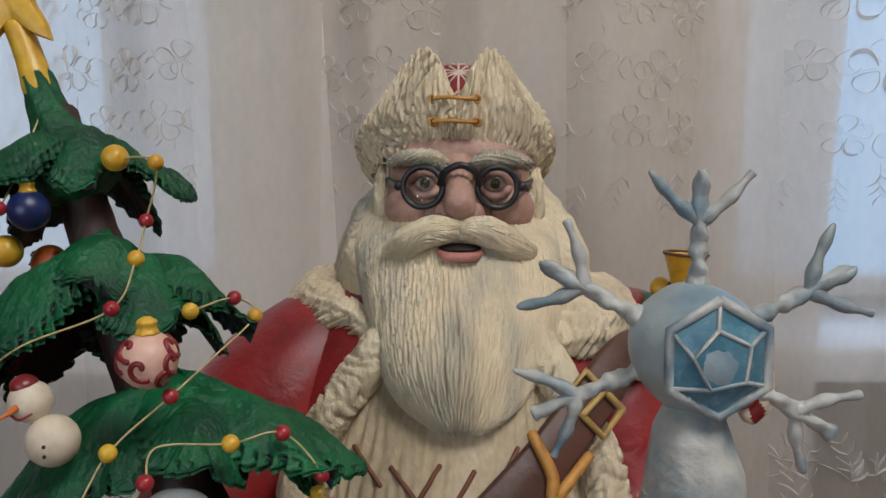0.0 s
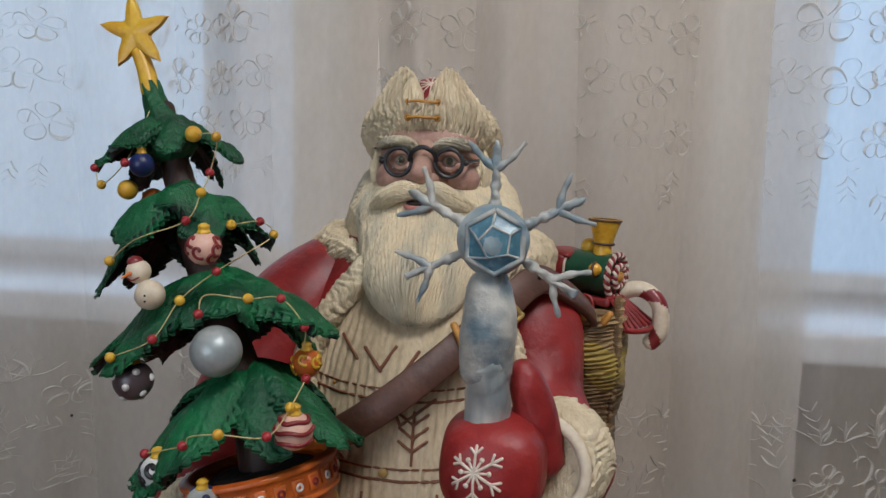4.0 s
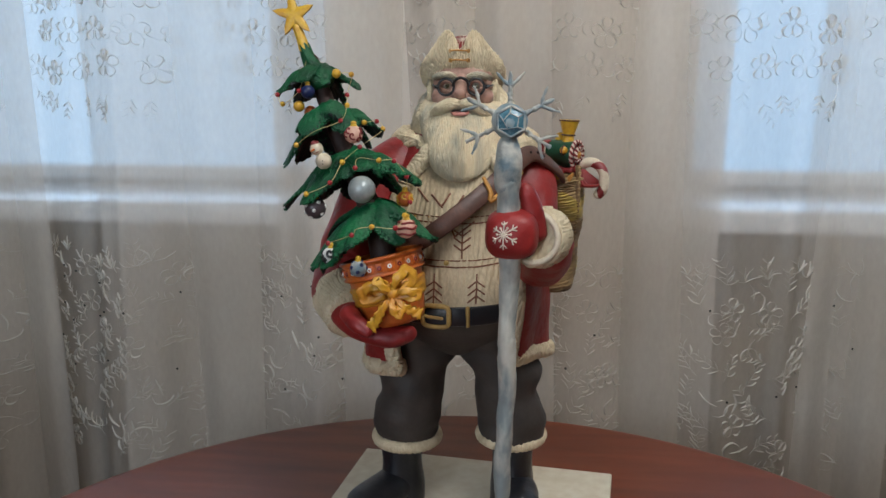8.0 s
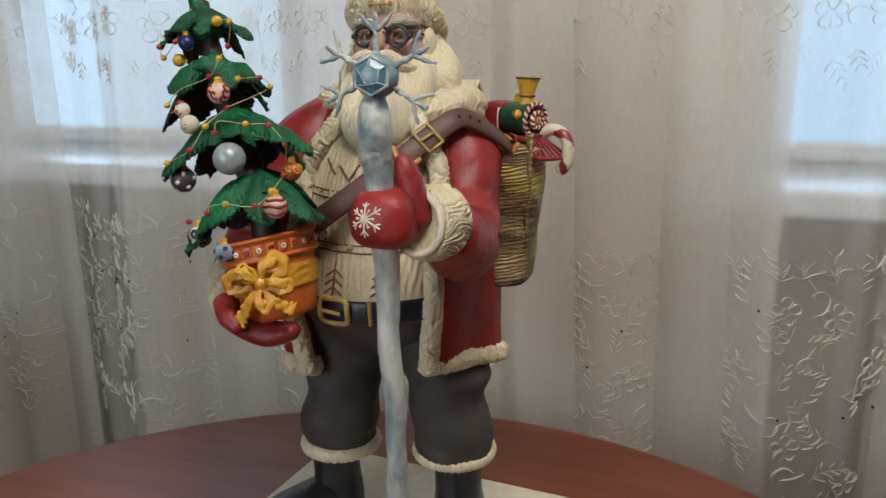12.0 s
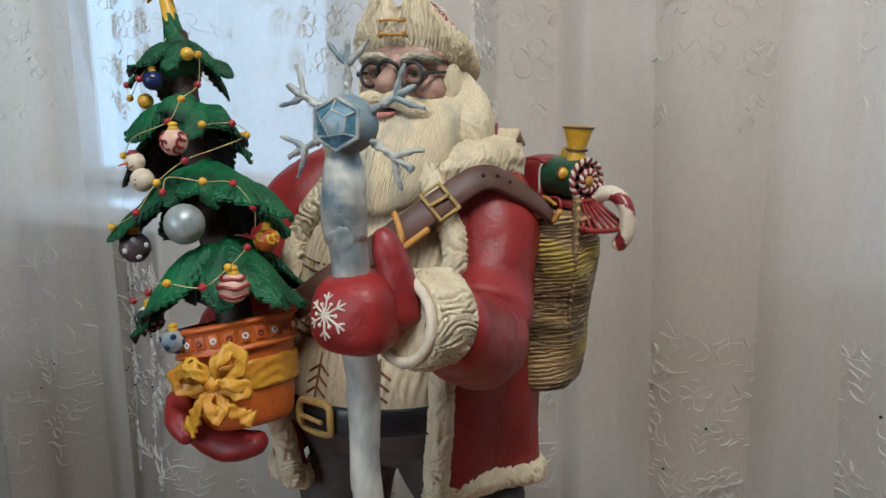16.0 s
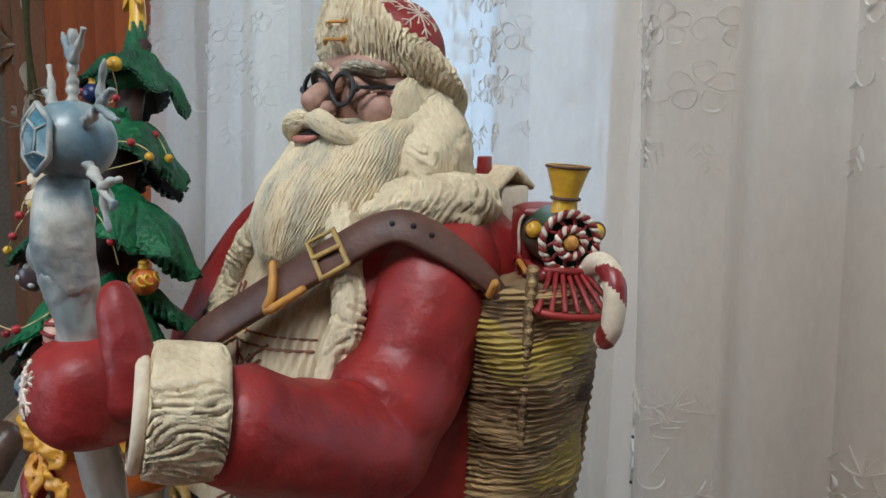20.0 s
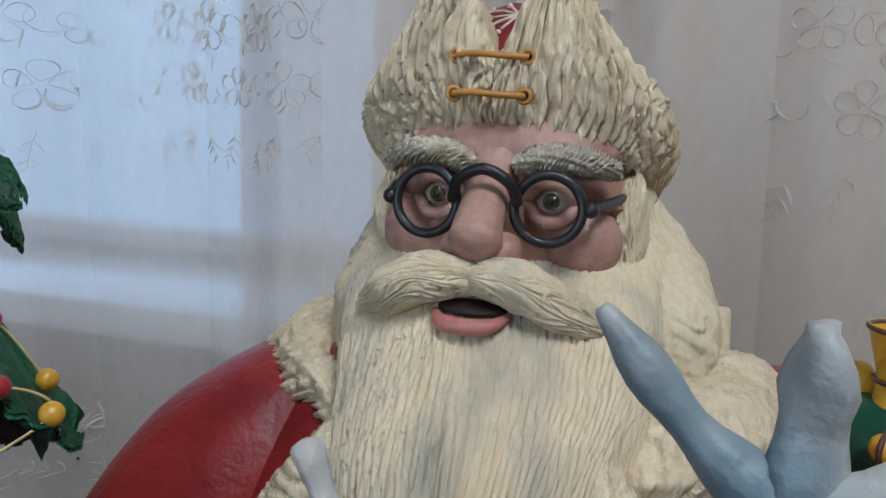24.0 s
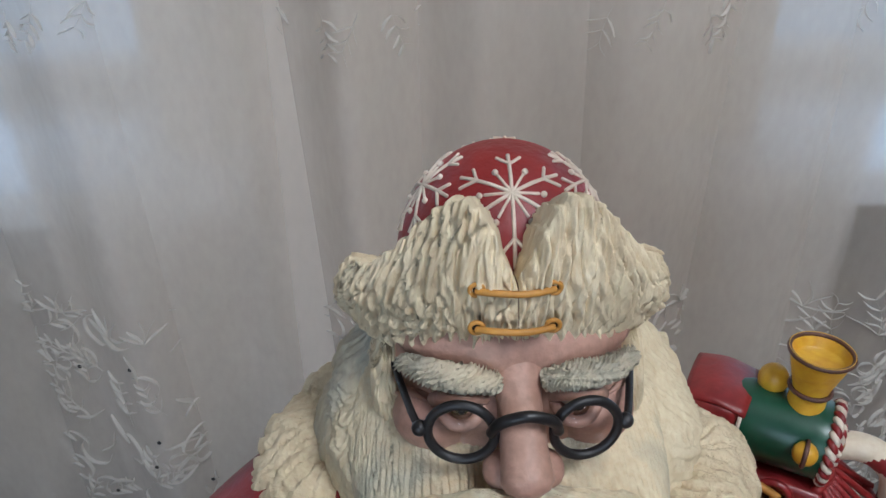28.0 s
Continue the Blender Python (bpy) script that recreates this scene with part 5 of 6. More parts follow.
def lumps(U, W):
    return 0.0012 * wob(np.cos(U * 6.28), np.sin(U * 6.28), W * 40, 1.0, 80) + 0.0013 * np.round(1.5 * wob(np.cos(U * 6.28) * 1.6, np.sin(U * 6.28) * 1.6, W * 24, 1.0, 81)) / 1.5 + 0.0007 * wob(np.cos(U * 6.28), np.sin(U * 6.28), W * 60, 1.0, 82)


part("shaft", Acc().add(*tube(rel([(0.069, 0.235, 0.7825), (0.068, 0.228, 0.86), (0.071, 0.215, 0.96), (0.073, 0.203, 1.06), (0.073, 0.196, 1.14), (0.072, 0.191, 1.19), (0.071, 0.189, 1.215)], SB), [0.0072, 0.0074, 0.0082, 0.0086, 0.0092, 0.0100, 0.0115], 26, 150, lumps, 1.0, False), "shaft"), st)
part("shaft_head", Acc().add(*tube(rel([(0.0715, 0.190, 1.190), (0.071, 0.189, 1.208), (0.071, 0.190, 1.220), (0.0715, 0.191, 1.229), (0.072, 0.192, 1.235)], SB), [0.0104, 0.0124, 0.0122, 0.0098, 0.0068], 26, 36, lambda U, W: 0.0019 * wob(np.cos(U * 6.28) * 1.5, np.sin(U * 6.28) * 1.5, W * 6, 1.0, 83)), "icewhite"), st)
OC = np.array((0.072, 0.194, 1.2490))
orb = part("orb", Acc().add(*ball(OC - SB, (0.0160, 0.0172, 0.0160), 40, 26, lambda x, y, z: 0.03 * wob(x, y, z, 3, 84) - 0.05 * np.clip(-y - 0.8, 0, 1)), "ice"), st)
HM = Matrix.Translation(OC - SB) @ Matrix.Rotation(radians(6), 4, "Z") @ Matrix.Rotation(radians(-4), 4, "X")


def hexpt(k, r, y):
    a = k * np.pi / 3 + np.pi / 2
    return tuple(HM @ Vector((r * math.cos(a), y, r * math.sin(a))))


part("hexagon_rim", Acc().add(*tube([hexpt(k + q, 0.0136 * (1 if q == 0 else math.cos(math.pi / 6)), -0.0138) for k in range(6) for q in (0, 0.5)] + [hexpt(0, 0.0136, -0.0138)], 0.00125, 8, None, None, 1.0, False), "icewhite"), orb, "white raised hexagon rim")
fa, V, F, keys = Acc(), [], [], []
ring = [hexpt(k, 0.0132, -0.0135) for k in range(6)]
inner = [tuple(HM @ Vector((0.0072 * math.cos(a), -0.0166, 0.0072 * math.sin(a)))) for a in [math.pi / 2 + k * 2 * math.pi / 5 + 0.2 for k in range(5)]]
cc = tuple(HM @ Vector((0, -0.0172, 0)))
V = ring + inner + [cc]
for k in range(5):
    F.append((6 + k, 6 + (k + 1) % 5, 11))
F += [(0, 1, 6), (1, 7, 6), (1, 2, 7), (2, 8, 7), (2, 3, 8), (3, 4, 9), (3, 9, 8), (4, 5, 10), (4, 10, 9), (5, 0, 6), (5, 6, 10)]
fo = part("facet_face", Acc().add(V, F, "icedark"), orb, "dark blue faceted crystal face")
for p in fo.data.polygons:
    p.use_smooth = False
part("facet_ridge", Acc().add(*tube(inner + [inner[0]], 0.0006, 6, None, None, 1.0, False), "icewhite"), orb, "white pentagon ridge")
for k in range(5):
    part("facet_ridge", Acc().add(*tube([inner[k], ring[(0, 1, 2, 4, 5)[k]]], 0.0006, 6), "icewhite"), orb)
rs = np.random.RandomState(9)
for deg in (90, 27, 152, 205, -32):
    a = math.radians(deg)
    d, o_ = np.array((math.cos(a), 0.05, math.sin(a))), np.array((-math.sin(a), 0.0, math.cos(a)))
    c0 = OC - SB
    twig = Acc()
    ln = 0.0425
    twig.add(*tube([c0 + d * 0.0145, c0 + d * 0.026, c0 + d * ln], [0.0024, 0.0019, 0.0017], 12, 24, lambda U, W: 0.0005 * np.sin(W * 20 + U * 12 + deg) + 0.0003 * np.sin(W * 43 + deg)), "icewhite")
    for s in (-1, 1):
        e = d * 0.62 + o_ * s * 0.78
        twig.add(*tube([c0 + d * 0.031, c0 + d * 0.031 + e * 0.008, c0 + d * 0.032 + e * 0.0155 + d * 0.001], [0.0019, 0.0016, 0.0010], 10, 14, lambda U, W: 0.0003 * np.sin(W * 17 + deg * s)), "icewhite")
    part("snowflake_arm", twig, st, "knobbly white branching arm")

# ---- potted tree ----
PO = np.array((-0.040, 0.245, 1.045))
tr = thing("potted_fir_tree", "clay fir tree in an orange pot with a yellow bow", "potted tree", "", "", tuple(PO))
PT = Matrix.Rotation(radians(-14), 4, "Y") @ Matrix.Rotation(radians(-6), 4, "X")


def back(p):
    """Leans the upper tree back, enlarged with depth to keep its outline from the camera."""
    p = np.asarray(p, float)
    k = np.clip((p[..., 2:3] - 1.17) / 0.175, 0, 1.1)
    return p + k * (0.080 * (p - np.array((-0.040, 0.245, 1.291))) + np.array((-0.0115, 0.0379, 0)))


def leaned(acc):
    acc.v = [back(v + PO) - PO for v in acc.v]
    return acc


def pv(V):
    return turned(V, PT)


V, F = loft([(0, 0, 0.000, 0.026, 0.026), (0, 0, 0.006, 0.030, 0.030), (0, 0, 0.030, 0.0345, 0.0345), (0, 0, 0.056, 0.0385, 0.0385), (0, 0, 0.066, 0.0395, 0.0395)], 48, 24, lambda a, W, X, Y, Z: 0.0006 * wob(X, Y, Z, 80, 90))
pot = part("pot", Acc().add(pv(V), F, "orange"), tr, "round orange flowerpot")
V, F = loft([(0, 0, 0.050, 0.0385, 0.0385), (0, 0, 0.0515, 0.0415, 0.0415), (0, 0, 0.0535, 0.0412, 0.0412), (0, 0, 0.0545, 0.0402, 0.0402), (0, 0, 0.066, 0.0412, 0.0412), (0, 0, 0.0675, 0.0432, 0.0432), (0, 0, 0.0700, 0.0428, 0.0428), (0, 0, 0.0705, 0.0380, 0.0380), (0, 0, 0.066, 0.0365, 0.0365)], 64, 40)
part("pot_rim", Acc().add(pv(V), F, "orange"), pot, "banded rim with small square panels")
for k in range(26):
    a = k * 2 * math.pi / 26
    m = PT @ Matrix.Translation((0.0408 * math.cos(a), 0.0408 * math.sin(a), 0.0602)) @ Matrix.Rotation(a, 4, "Z")
    V, F = box((0, 0, 0), (0.0022, 0.0068, 0.0085), 0.0008)
    part("rim_panel", Acc().add(turned(V, m), F, "orange"), pot)
    V, F = torus((0, 0, 0), 0.0016, 0.0007, 6, 14, m @ Matrix.Translation((0.0013, 0, 0)) @ Matrix.Rotation(radians(90), 4, "Y"))
    part("rim_ring", Acc().add(V, F, "white" if k % 2 else "wine"), pot)
V, F = loft([(0, 0, 0.060, 0.036, 0.036), (0, 0, 0.064, 0.034, 0.034), (0, 0, 0.068, 0.02, 0.02), (0, 0, 0.069, 0.002, 0.002)], 36, 14, lambda a, W, X, Y, Z: 0.001 * wob(X, Y, Z, 200, 91))
part("soil", Acc().add(pv(V), F, "soil"), pot, "dark soil")
V, F = loft([(0, 0, 0.024, 0.0345, 0.0345), (0, 0, 0.026, 0.0362, 0.0362), (0, 0, 0.034, 0.0375, 0.0375), (0, 0, 0.042, 0.0382, 0.0382), (0, 0, 0.044, 0.0365, 0.0365)], 64, 20, lambda a, W, X, Y, Z: 0.0008 * np.sin(Z * 900 + 4 * np.sin(a * 5)))
part("ribbon_band", Acc().add(pv(V), F, "bow"), pot, "yellow ribbon round the pot")
BC = np.array((0.012, -0.0395, 0.034))
bow = part("bow_knot", Acc().add(pv(ball(BC + (0, -0.003, 0), (0.006, 0.005, 0.0065), 18, 12, lambda x, y, z: 0.1 * np.sin(x * 9))[0]), ball((0, 0, 0), 1, 18, 12)[1], "bow"), pot, "knot of the yellow bow")


def ribbon(P, wd, th):
    P = spline(np.array(P, float), 22)
    T, _, _ = frames(P)
    V = []
    for j, (p, t) in enumerate(zip(P, T)):
        side = np.cross(t, np.array((0.25, -1.0, 0.1)))
        side /= np.linalg.norm(side)
        nn = np.cross(side, t)
        ww = np.interp(j / 21, np.linspace(0, 1, len(wd)), wd)
        for cx_, cy_ in ((-1, 0), (-0.7, 0.8), (-0.2, 0.2), (0.3, 0.9), (0.8, 0.4), (1, 0), (0.6, -0.8), (-0.6, -0.8)):
            V.append(p + side * ww * cx_ * (1 + 0.22 * math.sin(j * 1.7 + cx_ * 2)) + nn * th * (cy_ + 0.7 * math.sin(j * 1.1 + cx_ * 3)))
    n = len(P)
    return pv(np.array(V)), grid_faces(8, n) + [tuple(range(8))[::-1], tuple(range((n - 1) * 8, n * 8))]


for P, wd in (([(0.010, -0.043, 0.034), (-0.002, -0.048, 0.045), (-0.016, -0.045, 0.042), (-0.014, -0.043, 0.033), (0.004, -0.042, 0.032)], (0.002, 0.0045, 0.0058, 0.005, 0.0025)),
              ([(0.014, -0.043, 0.036), (0.020, -0.047, 0.047), (0.031, -0.042, 0.053), (0.033, -0.039, 0.042), (0.018, -0.041, 0.034)], (0.002, 0.0045, 0.0058, 0.005, 0.0025)),
              ([(0.012, -0.043, 0.035), (0.006, -0.050, 0.043), (0.000, -0.049, 0.050), (0.006, -0.046, 0.046), (0.013, -0.043, 0.036)], (0.002, 0.004, 0.0048, 0.004, 0.002)),
              ([(0.012, -0.043, 0.032), (0.010, -0.049, 0.022), (0.014, -0.048, 0.014), (0.018, -0.046, 0.020), (0.014, -0.043, 0.031)], (0.002, 0.004, 0.0052, 0.0045, 0.002)),
              ([(0.014, -0.043, 0.034), (0.026, -0.047, 0.034), (0.036, -0.041, 0.029), (0.030, -0.043, 0.026), (0.015, -0.043, 0.031)], (0.002, 0.004, 0.005, 0.0045, 0.002)),
              ([(0.010, -0.043, 0.031), (0.000, -0.046, 0.022), (-0.010, -0.043, 0.012), (-0.018, -0.041, 0.005)], (0.002, 0.004, 0.0050, 0.0062)),
              ([(0.014, -0.043, 0.030), (0.020, -0.045, 0.020), (0.028, -0.040, 0.012), (0.034, -0.038, 0.008)], (0.002, 0.004, 0.0050, 0.0062))):
    part("bow_loop", Acc().add(*ribbon(P, wd, 0.0016), "bow"), pot)

TRUNK = spline(np.array([(-0.052, 0.250, 1.100), (-0.062, 0.254, 1.145), (-0.080, 0.258, 1.190), (-0.098, 0.264, 1.235), (-0.112, 0.270, 1.275), (-0.122, 0.275, 1.305)]), 60)
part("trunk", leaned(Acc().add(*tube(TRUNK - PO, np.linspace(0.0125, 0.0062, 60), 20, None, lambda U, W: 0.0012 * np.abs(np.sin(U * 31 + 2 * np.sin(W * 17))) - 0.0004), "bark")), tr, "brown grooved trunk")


def bough(c, ang, ln, w, drop, seed, rise=0.004):
    """A drooping clay bough: an arched, combed sheet with a toothed edge, its underside faces near-black."""
    r = np.random.RandomState(seed)
    nu, nv = 40, 84
    d, s = np.array((math.cos(ang), math.sin(ang), 0)), np.array((-math.sin(ang), math.cos(ang), 0))
    bend = r.uniform(-0.35, 0.35)
    cut = r.rand(24)
    roll = r.uniform(-0.55, 0.55)

    def top(U, W, off):
        x = (U - 0.5) * 2
        ax = np.abs(x)
        wd = w * np.interp(W, [0, 0.12, 0.40, 0.70, 0.88, 0.96, 1.0], [0.36, 0.62, 1.0, 0.98, 0.66, 0.34, 0.06])
        # torn edge: tufts of unlike length
        tuft = np.mod(W * 15 + 1.5 * (x > 0) + seed, 1.0)
        depth = cut[(np.floor(W * 15 + 1.5 * (x > 0) + seed).astype(int)) % 24]
        tooth = 1 - (0.10 + 0.34 * depth) * np.abs(2 * tuft - 1) ** 1.6
        lat = x * wd * np.where(ax > 0.80, tooth, 1)
        rad = ln * (W + 0.06 * ax * W)
        z = rise * np.sin(W * np.pi) - drop * (0.50 * W + 0.50 * W ** 2.4) - 0.78 * wd * ax ** 1.7
        # raked feather grooves from the midrib outwards
        comb_ = np.abs(np.sin(W * 70 - 9 * ax + 1.4 * np.sin(x * 5 + seed) + 1.3 * np.sin(W * 17 + seed + 3 * x)))
        z = z + 0.0008 * comb_ ** 0.7 * np.clip(ax * 4, 0.2, 1) + 0.0007 * wob(x * 3, W * 9, x * W * 6, 2.2, seed + 7) + 0.0022 * np.sin(W * 8 + x * 2.4 + seed)
        z = z + roll * x * wd * W
        z = z - off * (0.9 - 0.45 * ax - 0.3 * W)
        lat = lat + bend * ln * W * W * 0.3
        P = c[None] + d[None] * rad[:, None] + s[None] * lat[:, None]
        P[:, 2] += z
        return P[:, 0], P[:, 1], P[:, 2]
    A, F = surf(lambda U, W: top(U, W, 0.0), nu, nv, False, False)
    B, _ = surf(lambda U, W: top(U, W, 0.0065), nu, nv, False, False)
    k = nu * nv
    rim = [(i + 1, i + 1 + k, i + k, i) for i in range(nu - 1)] + [(k - nu + i, 2 * k - nu + i, 2 * k - nu + i + 1, k - nu + i + 1) for i in range(nu - 1)]
    rim += [(j * nu, j * nu + k, (j + 1) * nu + k, (j + 1) * nu) for j in range(nv - 1)] + [((j + 1) * nu + nu - 1, (j + 1) * nu + nu - 1 + k, j * nu + nu - 1 + k, j * nu + nu - 1) for j in range(nv - 1)]
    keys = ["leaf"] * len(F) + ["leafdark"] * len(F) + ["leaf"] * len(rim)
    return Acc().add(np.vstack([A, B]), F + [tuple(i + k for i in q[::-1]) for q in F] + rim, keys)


# tiers: base, then boughs as (bearing, length, half width, drop)
TIERS = (
    ((-0.114, 0.270, 1.300), ((8, 0.038, 0.0115, 0.018), (75, 0.036, 0.015, 0.034), (135, 0.036, 0.016, 0.038), (190, 0.040, 0.0115, 0.024), (238, 0.034, 0.012, 0.016), (312, 0.026, 0.013, 0.012))),
    ((-0.101, 0.264, 1.261), ((2, 0.047, 0.014, 0.026), (52, 0.042, 0.017, 0.040), (100, 0.044, 0.019, 0.050), (148, 0.048, 0.019, 0.056), (192, 0.050, 0.016, 0.056), (232, 0.040, 0.018, 0.026), (285, 0.026, 0.018, 0.012), (325, 0.034, 0.016, 0.016))),
    ((-0.081, 0.257, 1.217), ((8, 0.062, 0.017, 0.034), (50, 0.056, 0.020, 0.050), (98, 0.054, 0.022, 0.056), (145, 0.058, 0.022, 0.060), (186, 0.071, 0.016, 0.058), (222, 0.059, 0.018, 0.048), (262, 0.032, 0.015, 0.020), (305, 0.042, 0.017, 0.016), (340, 0.058, 0.017, 0.026))),
    ((-0.064, 0.252, 1.166), ((5, 0.062, 0.018, 0.036), (55, 0.058, 0.020, 0.042), (105, 0.056, 0.020, 0.042), (150, 0.058, 0.020, 0.058), (190, 0.060, 0.017, 0.062), (222, 0.058, 0.018, 0.060), (250, 0.056, 0.019, 0.046), (312, 0.050, 0.018, 0.030), (340, 0.062, 0.017, 0.034))),
)
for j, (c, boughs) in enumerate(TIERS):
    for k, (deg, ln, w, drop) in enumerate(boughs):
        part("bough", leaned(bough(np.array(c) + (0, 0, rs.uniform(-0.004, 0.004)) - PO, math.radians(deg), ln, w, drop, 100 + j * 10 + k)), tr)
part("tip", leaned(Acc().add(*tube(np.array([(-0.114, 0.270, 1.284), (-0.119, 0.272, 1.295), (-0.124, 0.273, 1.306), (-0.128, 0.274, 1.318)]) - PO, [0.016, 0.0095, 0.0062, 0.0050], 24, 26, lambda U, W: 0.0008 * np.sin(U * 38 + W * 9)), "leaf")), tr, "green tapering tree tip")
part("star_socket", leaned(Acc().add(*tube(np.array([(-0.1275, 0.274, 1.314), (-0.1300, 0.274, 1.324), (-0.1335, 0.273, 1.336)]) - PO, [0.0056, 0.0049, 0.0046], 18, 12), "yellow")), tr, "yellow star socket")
SC_ = np.array((-0.1345, 0.271, 1.3455)) - PO
V = [SC_ + (0, -0.0048, 0), SC_ + (0, 0.0048, 0)]
for k in range(40):
    a = math.pi / 2 + 0.12 + k * 2 * math.pi / 40
    ph = (k % 8) / 8
    r = np.interp(abs(ph - 0.5) * 2, [0, 0.25, 0.5, 0.75, 1.0], [0.0088, 0.0096, 0.0124, 0.0168, 0.0215])
    for y, q in ((-0.0020, 0.93), (0, 1.0), (0.0020, 0.93)):
        V.append(SC_ + np.array((r * q * math.cos(a), y, r * q * math.sin(a))))
F = []
for k in range(40):
    a, b = 2 + 3 * k, 2 + 3 * ((k + 1) % 40)
    F += [(0, b, a), (a, b, b + 1, a + 1), (a + 1, b + 1, b + 2, a + 2), (a + 2, b + 2, 1)]
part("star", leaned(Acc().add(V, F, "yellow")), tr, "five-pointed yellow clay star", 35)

# ---- baubles ----
GR = "baubles on the tree"


def bauble(name, c, r, key, label, cap=True, deco=None, capdir=(0, 0, 1)):
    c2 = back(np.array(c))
    # radius grows with the added distance, so its size from the camera holds
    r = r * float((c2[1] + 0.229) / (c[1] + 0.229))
    b = thing(name, label, "bauble", GR, "", tuple(c2))
    part("globe", Acc().add(*ball((0, 0, 0), r, 32, 22), key), b)
    if cap:
        part("cap", Acc().add(*loft([(0, 0, r * 0.92, r * 0.42, r * 0.42), (0, 0, r * 1.15, r * 0.30, r * 0.30), (0, 0, r * 1.35, r * 0.34, r * 0.34), (0, 0, r * 1.5, r * 0.12, r * 0.12)], 16, 10, lambda a, W, X, Y, Z: 0.0004 * np.sin(a * 7)), "yellow"), b, "crimped yellow cap")
    if deco:
        deco(b, r)
    return b


def stripes(key, zs, wd):
    def f(b, r):
        for z in zs:
            q = math.sqrt(max(1 - z * z, 0.01))
            a = np.linspace(0, 2 * np.pi, 40)
            P = np.stack([q * r * np.cos(a), q * r * np.sin(a), z * r + 0.07 * r * np.sin(a * 4 + z * 9)], 1)
            P *= (1.0 * r / np.linalg.norm(P, axis=1))[:, None]
            part("stripe", Acc().add(*tube(P, wd * r, 8, None, None, 1.0, False), key), b, "wavy painted stripe")
    return f


def swirls(key, n=7, wd=0.09):
    def f(b, r):
        q = np.random.RandomState(int(r * 1e6))
        for k in range(n):
            d = Vector((math.cos(k * 2.4), -abs(math.sin(k * 2.4)) * 0.9 if k % 3 else math.sin(k * 2.4), q.uniform(-0.8, 0.7))).normalized()
            m = d.to_track_quat("Z", "Y").to_matrix().to_4x4()
            P = [m @ Vector((0.16 * t_ * math.cos(t_ * 1.5), 0.16 * t_ * math.sin(t_ * 1.5), 1.0)) for t_ in np.linspace(0.2, 3.4, 16)]
            P = np.array([tuple(p.normalized() * r * 0.995) for p in P])
            part("swirl", Acc().add(*tube(P, wd * r, 6), key), b, "painted curl")
    return f


def dots(key, n, size, flat=0.12):
    def f(b, r):
        for k in range(n):
            z = 1 - 2 * (k + 0.5) / n
            a = k * 2.39996 + 0.6
            q = math.sqrt(1 - z * z)
            d = Vector((q * math.cos(a), q * math.sin(a), z))
            V, F = ball((0, 0, 0), (size * r, size * r, flat * r), 12, 6)
            part("dot", Acc().add(turned(V, Matrix.Translation(d * r * 0.98) @ d.to_track_quat("Z", "Y").to_matrix().to_4x4()), F, key), b, "painted dot")
    return f


bauble("swirl_bauble", (-0.071, 0.215, 1.236), 0.0083, "peach", "pale bauble with red painted swirls hanging on a bough", True, swirls("wine", 9, 0.11))
bauble("silver_bauble", (-0.068, 0.222, 1.183), 0.0131, "silver", "large pearly silver bauble with faint scratches", False, None)
bauble("plum_bauble", (-0.116, 0.228, 1.163), 0.0104, "purple", "plum-brown bauble with white snowflake dots", True, dots("white", 14, 0.2))
bauble("striped_bauble", (-0.025, 0.215, 1.147), 0.0095, "peach", "cream bauble with wavy red stripes", True, stripes("wine", (-0.45, 0.15, 0.65), 0.13))
bauble("navy_swirl_bauble", (-0.0995, 0.220, 1.1176), 0.0089, "white", "white bauble with dark navy swirls", True, swirls("black", 8, 0.16))
bauble("dotted_bauble", (-0.071, 0.210, 1.108), 0.0082, "icewhite", "pale blue bauble with dark blue dots", True, dots("navy", 12, 0.26))
bauble("orange_bauble", (-0.033, 0.262, 1.168), 0.0082, "orange", "orange bauble with yellow curls", True, swirls("yellow", 6, 0.12))
bauble("blue_bauble", (-0.121, 0.250, 1.274), 0.0066, "navy", "deep blue bauble with a yellow cap", True, None)
bauble("yellow_bauble", (-0.132, 0.255, 1.260), 0.0054, "yellow", "plain yellow bauble under the top bough", False, None)
bauble("brown_bauble", (-0.125, 0.270, 1.254), 0.0062, "orange", "rusty brown bauble with painted curls", False, swirls("wine", 6, 0.12))
sm = thing("snowman_bauble", "cream clay snowman ornament with a smile", "ornament", GR, "", tuple(back(np.array((-0.103, 0.222, 1.210)))))
part("body", Acc().add(*ball((0, 0, 0), 0.0078, 28, 18), "cream"), sm)
hd = part("head", Acc().add(*ball((-0.007, 0.002, 0.0115), 0.0064, 24, 16), "cream"), sm)
part("nose", Acc().add(*tube([(-0.008, -0.0035, 0.0115), (-0.010, -0.010, 0.010)], [0.0012, 0.0004], 8), "orange"), hd, "orange carrot nose")
part("smile", Acc().add(*tube([(-0.0105, -0.0030, 0.0088), (-0.0075, -0.0042, 0.0078), (-0.004, -0.0035, 0.0095)], 0.0004, 6, 8), "wine"), hd, "dark painted smile")
part("hat", Acc().add(*ball((-0.0085, 0.002, 0.0165), (0.0042, 0.0042, 0.0032), 16, 10), "wine"), hd, "red cap")
for z in (-0.001, -0.004):
    part("button", Acc().add(*ball((0.001, -0.0076, z + 0.002), 0.0006, 8, 6), "dark"), sm)

# ---- bead garland ----
ga = thing("bead_garland", "thin gold wire garland with red and yellow beads on the tree", "garland", "", "", tuple(PO))
